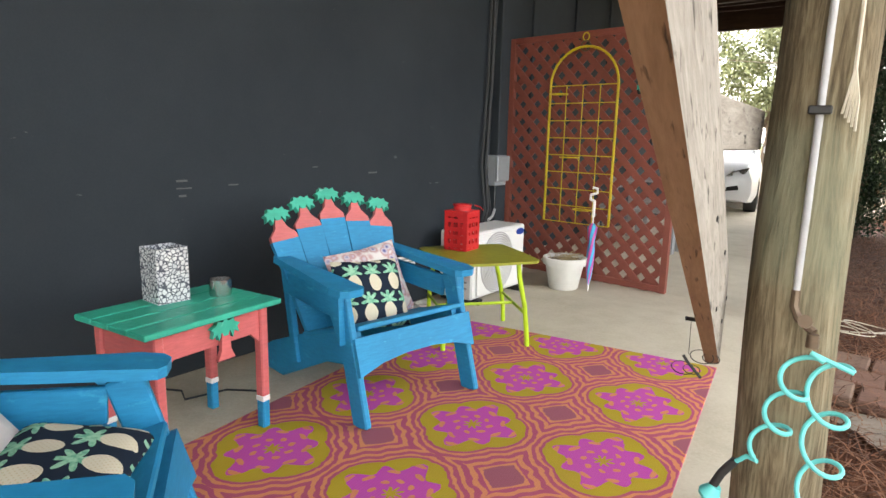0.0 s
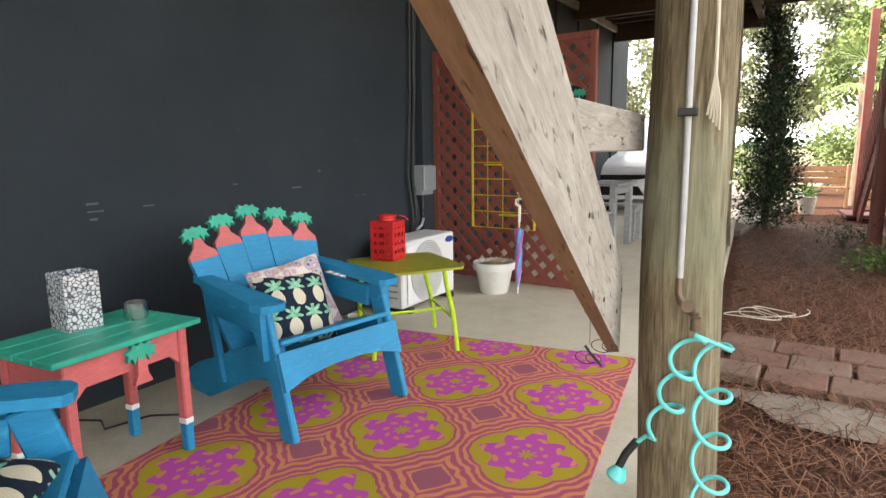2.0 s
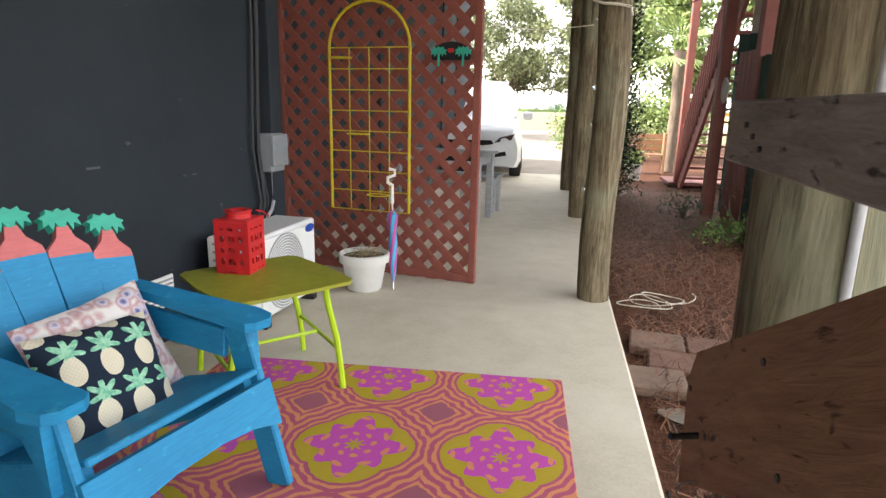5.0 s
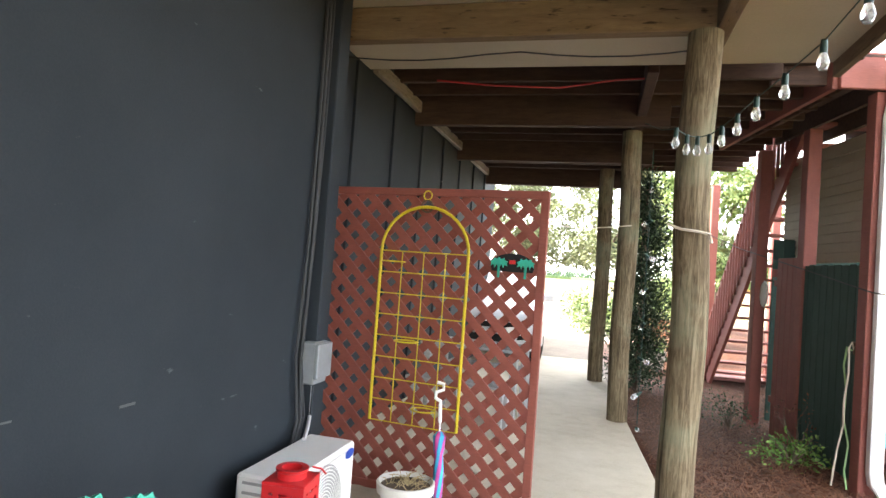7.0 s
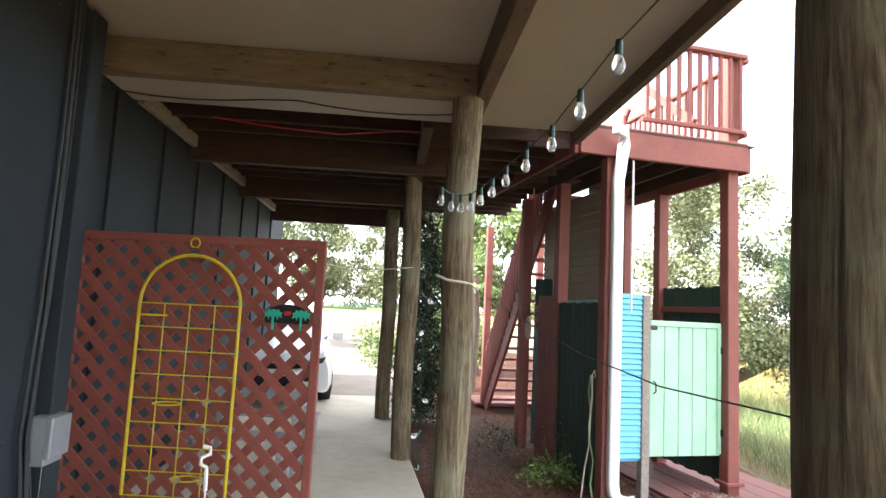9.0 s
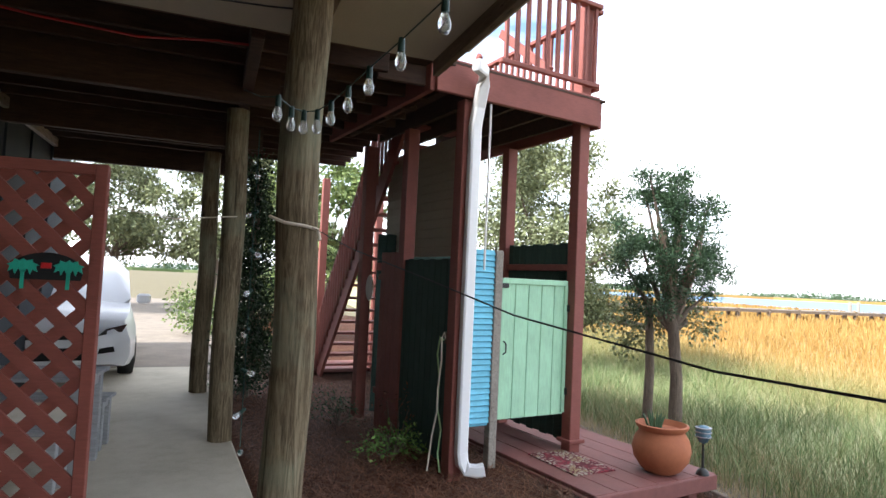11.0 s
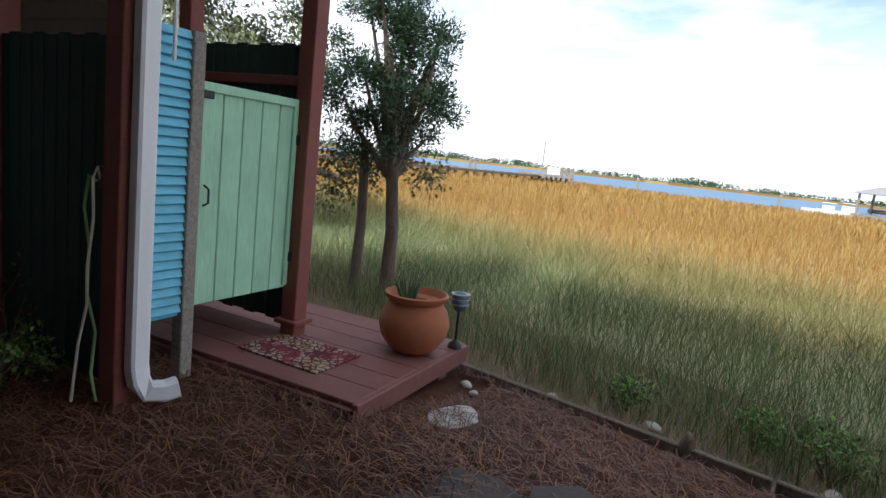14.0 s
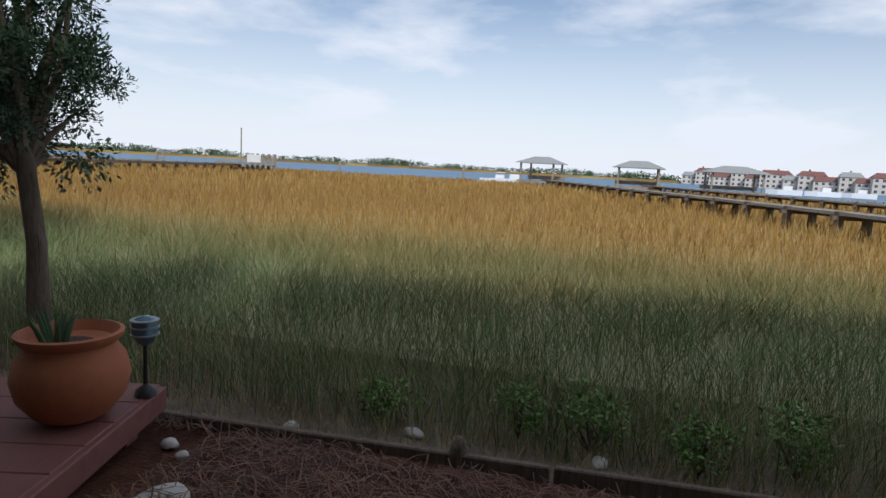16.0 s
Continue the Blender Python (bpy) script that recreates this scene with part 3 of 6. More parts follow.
for i in range(13):
    for j in range(41):
        bm.verts.new((3.66 + 0.35 * i, -10 + 1.2 * j, GROUND - 0.23 - 0.05 * i + 0.03 * noise.noise((i * 0.9, j * 0.8, 2))))
bm.verts.ensure_lookup_table()
for i in range(12):
    for j in range(40):
        a = i * 41 + j
        bm.faces.new([bm.verts[k] for k in (a, a + 41, a + 42, a + 1)])
tagged(finish("bank", bm, m_bank, None, "", True), "sandy bank sloping down into the marsh", "bank", "", "structure")
edging = thing("edging_board", pose(3.72, 5.6, GROUND - 0.23, 0, 0, 3), "low weathered timber edging along the marsh bank", "edging", "", "structure")
for n in range(6):
    box("edging_plank", (0.045, 2.38, 0.17), (0.01 * (n % 2), -9.0 + n * 2.4, 0.0), m_bark, edging, 0.008)

# loose pine needles
rng = np.random.default_rng(5)
count = 42000
px = rng.uniform(-0.9, 3.6, count)
py = rng.uniform(2.6, 12.0, count)
keep = (px > 0.42 - 0.168 * (py - 2.0) + 0.06) & ~((px > 2.1) & (py > 6.75) & (px < 3.5))
px, py = px[keep], py[keep]
count = len(px)
ang, ln, tip = rng.uniform(0, math.pi, count), rng.uniform(0.06, 0.2, count), rng.uniform(-0.01, 0.05, count)
dx, dy = np.cos(ang) * ln, np.sin(ang) * ln
bend = rng.uniform(-0.02, 0.02, (count, 2))
z0 = bed_z(px) + rng.uniform(-0.01, 0.03, count)
w = 0.0024
side = np.stack([-np.sin(ang), np.cos(ang)], 1) * w
V = np.zeros((count, 6, 3))
for k, (s, sg) in enumerate(((-0.5, 1), (-0.5, -1), (0.0, 1), (0.0, -1), (0.5, 1), (0.5, -1))):
    mid = 1.0 if s == 0 else 0.0
    V[:, k, 0] = px + dx * s + side[:, 0] * sg + bend[:, 0] * mid
    V[:, k, 1] = py + dy * s + side[:, 1] * sg + bend[:, 1] * mid
    V[:, k, 2] = z0 + mid * 0.012 + (tip * (s + 0.5))
base = (np.arange(count) * 6)[:, None]
F = np.concatenate([base + np.array([[0, 1, 3, 2]]), base + np.array([[2, 3, 5, 4]])])
from_arrays("pine_straw", V.reshape(-1, 3).tolist(), F.tolist(), m_needle, "stuff", "loose brown pine straw needles on the bed", "pine straw")

# ---- marsh grass ----


def grass(name, x, y, z, height, width, label, mat, seed, lean=0.25):
    rng = np.random.default_rng(seed)
    n = len(x)
    a = rng.uniform(0, 2 * math.pi, n)
    b = rng.uniform(0, 2 * math.pi, n)
    l = rng.uniform(0.05, lean, n) * height
    V = np.zeros((n, 5, 3))
    for k, (s, sg) in enumerate(((0, 1), (0, -1), (0.55, 0.8), (0.55, -0.8), (1.0, 0))):
        V[:, k, 0] = x + np.cos(a) * width * sg + np.cos(b) * l * s * s
        V[:, k, 1] = y + np.sin(a) * width * sg + np.sin(b) * l * s * s
        V[:, k, 2] = z + height * s
    base = (np.arange(n) * 5)[:, None]
    faces = (base + np.array([[0, 1, 3, 2]])).tolist() + (base + np.array([[2, 3, 4]])).tolist()
    return from_arrays(name, V.reshape(-1, 3).tolist(), faces, mat, "stuff", label, "marsh grass")


rng = np.random.default_rng(11)


def bank_z(x):
    return np.maximum(GROUND - 0.25 - 0.143 * (x - 3.66), -1.05)


n = 95000
gx = 4.1 + (rng.random(n) ** 1.2) * 8.5
gy = rng.uniform(-7, 30, n)
clump = np.sin(gx * 2.1 + np.sin(gy * 1.7) * 2) * np.cos(gy * 1.3 + gx * 0.6)
hh = (0.42 + 0.13 * (gx - 4.0).clip(0, 4.5)) * (0.75 + 0.35 * rng.random(n)) * (1 + 0.22 * clump)
grass("marsh_grass_near", gx, gy, bank_z(gx), hh, 0.0028 + 0.0006 * (gx - 4), "tall green marsh grass along the bank", m_grass, 1, 0.85)
n = 12000
gx = 3.85 + rng.random(n) ** 1.5 * 1.6
gy = rng.uniform(-3, 12, n)
hh = (0.10 + 0.28 * (gx - 3.8)) * rng.uniform(0.5, 1.3, n)
grass("dead_grass", gx, gy, bank_z(gx), hh, np.full(n, 0.0022), "dry brown dead grass at the foot of the bank", m_straw, 4, 1.2)
n = 60000
gx = 12 + (rng.random(n) ** 1.7) * 26
gy = -22 + rng.random(n) * 85
grass("marsh_grass_mid", gx, gy, np.full(n, -1.05), (0.85 + 0.35 * rng.random(n)), 0.010 + 0.0012 * (gx - 12), "golden marsh grass further out", m_grass, 2, 0.35)
n = 40000
gx = 36 + rng.random(n) ** 1.2 * 42
gy = -70 + rng.random(n) * 240
grass("marsh_grass_far", gx, gy, np.full(n, -1.05), (0.95 + 0.3 * rng.random(n)), 0.09 + 0.002 * (gx - 36), "golden marsh grass reaching to the creek", m_grass, 3, 0.3)
sheet = box("marsh_mat", (72, 330, 0.5), (42, 50, -0.85 + 0.05), m_grass, None, 0)
tagged(sheet, "dense golden marsh grass far out", "marsh", "", "stuff")
water = box("water", (900, 2400, 0.3), (520, 200, -1.0), m_water, None, 0)
tagged(water, "blue tidal creek beyond the marsh", "water", "", "structure")

# ---- stair tower with outdoor shower: u along the gate, v away from the camera ----
TOWER = pose(1.243, 7.618, 0, 0, 0, 15.1)
DECK = 3.5
tower = thing("stair_tower", TOWER, "brick-red stained timber stair tower with an upper deck", "stair tower")


def tbox(name, size, at, mat, bev=0.006, turn=None, parent=None, label=""):
    return box(name, size, at, mat, parent or tower, bev, turn, label)


for u, v, top in ((-0.1, 0.0, DECK - 0.3), (1.30, 0.03, DECK + 0.95), (0.0, 1.25, DECK - 0.3), (1.36, 2.1, DECK - 0.3), (0.0, 2.35, DECK - 0.3), (1.36, 1.3, DECK - 0.3)):
    tbox("tower_post", (0.13, 0.13, top - GROUND + 0.05), (u, v, (top + GROUND - 0.05) / 2), m_red)
    if u > 1:
        tbox("post_base", (0.2, 0.2, 0.035), (u, v, 0.072), m_red)
tbox("fascia", (1.89, 0.05, 0.3), (0.46, -0.1, DECK - 0.15), m_red)
tbox("fascia", (0.05, 2.5, 0.3), (1.45, 1.17, DECK - 0.15), m_red)
tbox("fascia", (0.05, 2.5, 0.3), (-0.5, 1.17, DECK - 0.15), m_red)
for n in range(14):
    tbox("deck_board", (1.88, 0.14, 0.035), (0.49, 0.0 + n * 0.165, DECK + 0.002), m_red, 0.004)
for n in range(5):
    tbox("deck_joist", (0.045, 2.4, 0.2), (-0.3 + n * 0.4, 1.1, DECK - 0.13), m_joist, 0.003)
# dark sheet added under the boards to close the gaps, wider than the deck
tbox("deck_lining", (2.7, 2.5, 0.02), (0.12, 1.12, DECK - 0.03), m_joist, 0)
# railing
for v, u0, u1 in ((-0.09, 0.18, 1.4),):
    tbox("top_rail", (u1 - u0, 0.09, 0.045), ((u0 + u1) / 2, v, DECK + 0.93), m_red)
    tbox("bottom_rail", (u1 - u0, 0.05, 0.045), ((u0 + u1) / 2, v, DECK + 0.12), m_red)
    for n in range(10):
        tbox("baluster", (0.036, 0.036, 0.8), (u0 + 0.06 + n * 0.122, v, DECK + 0.52), m_red, 0.003)
tbox("top_rail", (0.09, 2.3, 0.045), (1.44, 1.1, DECK + 0.93), m_red)
tbox("bottom_rail", (0.05, 2.3, 0.045), (1.44, 1.1, DECK + 0.12), m_red)
for n in range(18):
    tbox("baluster", (0.036, 0.036, 0.8), (1.44, 0.1 + n * 0.122, DECK + 0.52), m_red, 0.003)
tbox("stair_rail_up", (0.05, 1.1, 0.09), (0.9, 0.5, DECK + 0.55), m_red, 0.004, pose(0, 0, 0, 38))
# side fence of the shower: dark green pickets, then red ones
for n in range(10):
    tbox("picket", (0.022, 0.108, 1.86 - 0.02 * (n % 2)), (-0.03, 0.14 + n * 0.115, 0.87), m_fencegreen, 0.004)
for n in range(4):
    tbox("picket", (0.022, 0.11, 1.95), (-0.04, 1.36 + n * 0.115, 0.9), m_red, 0.004)
tbox("fence_rail", (0.04, 1.9, 0.07), (0.0, 0.95, 1.6), m_red)
tbox("fence_rail", (0.04, 1.9, 0.07), (0.0, 0.95, 0.3), m_red)
# back screen of the shower
for n in range(11):
    tbox("picket", (0.11, 0.022, 2.1 + 0.02 * (n % 2)), (0.1 + n * 0.115, 2.1, 1.06), m_fencegreen, 0.004)
tbox("fence_rail", (1.3, 0.04, 0.09), (0.68, 2.07, 1.72), m_red)
# far side of the shower
for n in range(10):
    tbox("picket", (0.022, 0.108, 2.0 + 0.025 * (n % 2)), (1.37, 0.19 + n * 0.113, 1.03), m_fencegreen, 0.004)
tbox("fence_rail", (0.04, 1.1, 0.07), (1.34, 0.68, 1.78), m_red)
# tan sided wall of the enclosure under the stair
for n in range(12):
    tbox("siding_board", (0.03, 1.7, 0.155), (0.30, 1.55, 1.92 + n * 0.1), m_siding, 0.004, pose(0, 0, 0, 0, 6))
# side boards beside the gate
tbox("post_between", (0.085, 0.085, 1.98), (0.34, 0.05, 0.9), m_board, 0.006)
shutter = tbox("louvre_shutter", (0.3, 0.024, 1.6), (0.165, 0.06, 1.09), m_aqua, 0.004, None, None, "aqua blue louvred shutter panel")
for n in range(30):
    tbox("louvre_slat", (0.27, 0.02, 0.05), (0.165, 0.037, 0.34 + n * 0.0525), m_aqua, 0.003, pose(0, 0, 0, -24), shutter)
gate = tagged(thing("gate", TOWER @ pose(0, 0, -0.05), "mint green plank gate of the outdoor shower, closed", "gate"), "", "")
for n in range(5):
    box("gate_plank", (0.156, 0.022, 1.29), (0.50 + n * 0.1605, 0.08, 1.02), m_mint, gate, 0.005)
box("gate_frame", (0.81, 0.03, 0.055), (0.82, 0.068, 1.665), m_mint, gate, 0.004)
box("gate_frame", (0.045, 0.03, 1.25), (1.205, 0.066, 1.02), m_mint, gate, 0.004)
for z in (0.6, 1.42):
    box("hinge", (0.07, 0.02, 0.07), (1.25, 0.045, z), m_black, gate, 0.004, None, "black metal hinge")
box("latch", (0.13, 0.03, 0.045), (0.40, 0.03, 1.62), m_black, gate, 0.006, None, "black metal latch")
tube("pull_handle", [(0.455, 0.06, 0.98), (0.455, 0.02, 1.0), (0.455, 0.02, 1.08), (0.455, 0.06, 1.1)], 0.007, m_black, gate, 6)
# low platform with deck boards
plat = thing("platform", TOWER @ pose(0.325, 0.155, -0.09) @ Matrix.Diagonal((0.9, 1, 1, 1)), "low brick-red painted wooden platform before the gate", "platform", "", "structure")
for n in range(6):
    box("deck_plank", (0.268, 2.75, 0.036), (0.443 + n * 0.2715, 0.2, 0.037), m_deckwood, plat, 0.006)
box("platform_rim", (1.64, 0.045, 0.13), (1.12, -1.185, -0.015), m_deckwood, plat, 0.006)
box("platform_rim", (0.045, 2.72, 0.13), (1.955, 0.2, -0.015), m_deckwood, plat, 0.006)
box("platform_rim", (0.045, 2.72, 0.10), (0.30, 0.2, -0.03), m_deckwood, plat, 0.006)
for u in (0.5, 1.7):
    box("platform_foot", (0.14, 0.14, 0.14), (u, -1.05, -0.12), m_deckwood, plat, 0.006)
doormat = in_frame(box("doormat", (0.68, 0.46, 0.012), (0.0, 0.0, 0.0), m_mat, None, 0.004), TOWER @ pose(1.03, -0.27, -0.028, 0, 0, 88))
tagged(doormat, "worn red and cream floral doormat on the platform", "doormat")
# downspout
spout = thing("downspout", TOWER, "white metal rain downspout on the tower post", "downspout")


def duct(name, pts, w, d, mat, parent):
    bm = bmesh.new()
    rings = []
    pts = [Vector(p) for p in pts]
    for n, p in enumerate(pts):
        t = (pts[min(n + 1, len(pts) - 1)] - pts[max(n - 1, 0)]).normalized()
        sx = Vector((1, 0, 0)) if abs(t.x) < 0.6 else Vector((0, 0, 1))
        sx = (sx - t * sx.dot(t)).normalized()
        sy = t.cross(sx)
        rings.append([bm.verts.new(p + sx * a * w / 2 + sy * b * d / 2) for a, b in ((1, 0.7), (0.7, 1), (-0.7, 1), (-1, 0.7), (-1, -0.7), (-0.7, -1), (0.7, -1), (1, -0.7))])
    for a, b in zip(rings, rings[1:]):
        for k in range(8):
            bm.faces.new((a[k], a[(k + 1) % 8], b[(k + 1) % 8], b[k]))
    bm.faces.new(rings[0])
    bm.faces.new(rings[-1])
    return part(name, bm, mat, parent)


duct("pipe", [(-0.08, -0.12, 2.98), (-0.08, -0.12, 0.12)], 0.105, 0.075, m_gutter, spout)
duct("elbow", [(-0.08, -0.12, 0.13), (-0.07, -0.125, 0.05), (-0.03, -0.15, -0.01), (0.04, -0.19, -0.02), (0.1, -0.22, -0.005)], 0.105, 0.08, m_gutter, spout)
duct("offset", [(-0.08, -0.12, 2.96), (-0.06, -0.13, 3.12), (-0.07, -0.2, 3.3), (-0.13, -0.3, 3.38), (-0.25, -0.36, 3.4)], 0.105, 0.08, m_gutter, spout)
tube("conduit", [(0.12, -0.06, 1.7), (0.12, -0.06, 3.2)], 0.011, m_white, tower, 6)
# stairs going down behind, with railing
STAIR = pose(0.3, 1.75, 0, 0, 0, -6) @ pose(-0.3, -1.75, 0)


def sbox(name, size, at, mat, bev=0.006, turn=None):
    ob = tbox(name, size, at, mat, bev, turn)
    ob.matrix_local = STAIR
    return ob


RUN0, RUN1, NST = 5.35, 1.75, 18
ang = math.atan2(DECK, RUN0 - RUN1)
for u in (0.15, 1.09):
    sbox("stringer", (0.05, math.hypot(DECK, RUN0 - RUN1), 0.28), (u, (RUN0 + RUN1) / 2, DECK / 2 - 0.06), m_red, 0.005, pose(0, 0, 0, -math.degrees(ang)))
for n in range(NST):
    f = (n + 0.5) / NST
    sbox("stair_tread", (0.92, 0.25, 0.036), (0.62, RUN0 + (RUN1 - RUN0) * f, DECK * f), m_red, 0.004)
for u in (0.13, 1.11):
    sbox("hand_rail", (0.05, math.hypot(DECK, RUN0 - RUN1), 0.09), (u, (RUN0 + RUN1) / 2, DECK / 2 + 0.92), m_red, 0.005, pose(0, 0, 0, -math.degrees(ang)))
    for n in range(26):
        f = (n + 0.5) / 26
        sbox("stair_baluster", (0.034, 0.034, 0.9), (u - 0.03, RUN0 + (RUN1 - RUN0) * f, DECK * f + 0.45), m_red, 0.003)
    sbox("newel", (0.12, 0.12, 3.3), (u, RUN0 + 0.1, 1.6), m_red)
sbox("landing", (1.3, 1.0, 0.06), (0.62, RUN0 + 0.5, -0.03), m_deckwood, 0.01)
# hanging oval disc, tap and hose
disc = lathe("wall_disc", [(0.0, -0.012), (0.085, -0.012), (0.095, 0.0), (0.085, 0.012), (0.0, 0.012)], m_limestone, None, 24, "", None)
disc.matrix_world = TOWER @ pose(-0.1, 1.95, 1.466, 0, 90, 0) @ Matrix.Diagonal((1.6, 1, 1, 1))
tagged(disc, "pale oval plaque hung on the tower post", "plaque")
tap = thing("garden_tap", TOWER @ pose(-0.14, 0.1, 0.03), "brass tap with a pale hose hanging on the fence", "tap")
lathe("tap_body", [(0.0, -0.05), (0.018, -0.05), (0.018, 0.05), (0.03, 0.055), (0.0, 0.06)], m_brass, tap, 10, "", Matrix.Translation((0, 0, 1.05)))
tube("pipe", [(0.05, 0, -0.1), (0.05, 0, 1.08)], 0.012, m_conduit, tap, 8)
tube("hose", [(-0.01, 0, 1.04), (-0.035, -0.01, 1.1), (-0.06, -0.015, 1.05), (-0.05, -0.01, 0.85), (-0.07, 0.0, 0.6), (-0.055, 0.02, 0.4), (-0.09, 0.03, 0.2), (-0.13, 0.02, -0.1)], 0.008, m_rope, tap, 7)
tube("hose", [(-0.02, 0.01, 1.03), (-0.05, 0.03, 1.06), (-0.06, 0.05, 0.9), (-0.03, 0.05, 0.7), (-0.05, 0.03, 0.45), (-0.02, 0.0, 0.25), (-0.06, -0.03, 0.05), (-0.05, -0.06, -0.1)], 0.008, m_hosegreen, tap, 7)

# ---- lattice screen ----
lat = thing("lattice_screen", pose(-2.71, 5.475, 0), "brick-red painted wooden lattice screen across the porch", "lattice")
LW, LH = 1.565, 2.03


def strip_layer(direction, y, name):
    """Diagonal slats clipped to the panel, one piece each."""
    pitch, w, t = 0.152, 0.053, 0.015
    made = 0
    c = -LH if direction > 0 else 0.0
    top = LW if direction > 0 else LW + LH
    k = c + 0.02
    while k < top:
        poly = []
        for off in (-w * 0.707, w * 0.707):
            cc = k + off
            pts = []
            for (x, z) in ((0, None), (LW, None), (None, 0), (None, LH)):
                if x is not None:
                    zz = (x - cc) if direction > 0 else (cc - x)
                    if -1e-6 <= zz <= LH + 1e-6:
                        pts.append((x, zz))
                else:
                    xx = (cc + z) if direction > 0 else (cc - z)
                    if -1e-6 <= xx <= LW + 1e-6:
                        pts.append((xx, z))
            pts = sorted(set((round(a, 5), round(b, 5)) for a, b in pts))
            poly.append((pts[0], pts[-1]) if len(pts) >= 2 else None)
        if poly[0] and poly[1]:
            a, b = poly
            slab_of("slat", [a[0], a[1], b[1], b[0]], t, pose(0, y, 0) @ X90, m_lattice, lat)
            made += 1
        k += pitch
    return made


strip_layer(1, 0.0085, "slat")
strip_layer(-1, -0.0075, "slat")
for name, size, at in (("frame_stile", (0.05, 0.044, LH), (0.025, 0.0, LH / 2)), ("frame_stile", (0.05, 0.044, LH), (LW - 0.025, 0.0, LH / 2)), ("frame_rail", (LW - 0.1, 0.044, 0.05), (LW / 2, 0, LH - 0.025)), ("frame_rail", (LW - 0.1, 0.044, 0.05), (LW / 2, 0, 0.03))):
    box(name, size, at, m_lattice, lat, 0.003)

# ---- yellow trellis ----
trel = thing("trellis", pose(-2.238, 5.40, 0), "yellow painted metal arched garden trellis hung on lattice", "trellis")
TW, Z0, Z1 = 0.612, 0.475, 1.60
arch = [(0, 0, Z0)] + [(TW / 2 - TW / 2 * math.cos(math.pi * k / 16) * (1.0 if k else 1), 0, Z1 + 0.30 * math.sin(math.pi * k / 16)) for k in range(17)] + [(TW, 0, Z0)]
tube("frame", arch, 0.0105, m_yellow, trel, 8)
tube("ring", [(TW / 2 + 0.028 * math.cos(a), 0, Z1 + 0.375 + 0.03 * math.sin(a)) for a in (2 * math.pi * k / 14 for k in range(15))], 0.005, m_yellow, trel, 6)
tube("ring", [(TW / 2 + 0.04 * math.cos(a), 0, Z1 + 0.305 + 0.04 * math.sin(a)) for a in (2 * math.pi * k / 14 for k in range(15))], 0.006, m_brass, trel, 6)
for k in range(9):
    z = Z0 + (Z1 - Z0) * k / 8
    tube("bar", [(0, 0, z), (TW, 0, z)], 0.0042, m_yellow, trel, 6)
for k in range(1, 4):
    tube("bar", [(TW * k / 4, 0.004, Z0), (TW * k / 4, 0.004, Z1)], 0.0042, m_yellow, trel, 6)
for x, z in ((0.25, 1.02), (0.40, 0.60), (0.12, 1.53)):
    tube("pot_holder", [(x + 0.08 * math.cos(a), -0.06 + 0.06 * math.sin(a), z) for a in (2 * math.pi * k / 16 for k in range(17))], 0.005, m_yellow, trel, 6)
# round palm plaque on the lattice
plaque = thing("palm_plaque", pose(-1.342, 5.42, 1.545), "small dark round plaque with two teal palm trees", "plaque")
slab_of("disc", [(0.12 * math.cos(a) * 1.15, 0.085 * math.sin(a)) for a in (math.pi * k / 18 for k in range(19))] + [(-0.13, -0.03), (0.13, -0.03)], 0.008, X90, m_dark, plaque)


def palm_crown(s):
    """Drooping fronds, mirrored about the trunk."""
    half = [(0.16, 0.02), (0.3, 0.3), (0.5, -0.18), (0.64, 0.22), (0.98, 0.02), (0.86, 0.42), (1.06, 0.56), (0.66, 0.74), (0.6, 0.98), (0.24, 0.84)]
    return [(s * x, s * y) for x, y in half] + [(0.0, s * 1.02)] + [(-s * x, s * y) for x, y in reversed(half)]


for sx in (-0.085, 0.085):
    slab_of("palm", palm_crown(0.055), 0.006, pose(sx, -0.008, 0.0) @ X90, m_teal, plaque)
    box("palm_trunk", (0.014, 0.006, 0.08), (sx, -0.008, -0.03), m_teal, plaque, 0)
box("red_mark", (0.04, 0.006, 0.025), (0, -0.007, 0.03), m_redmetal, plaque, 0.002)

# ---- Adirondack chair ----


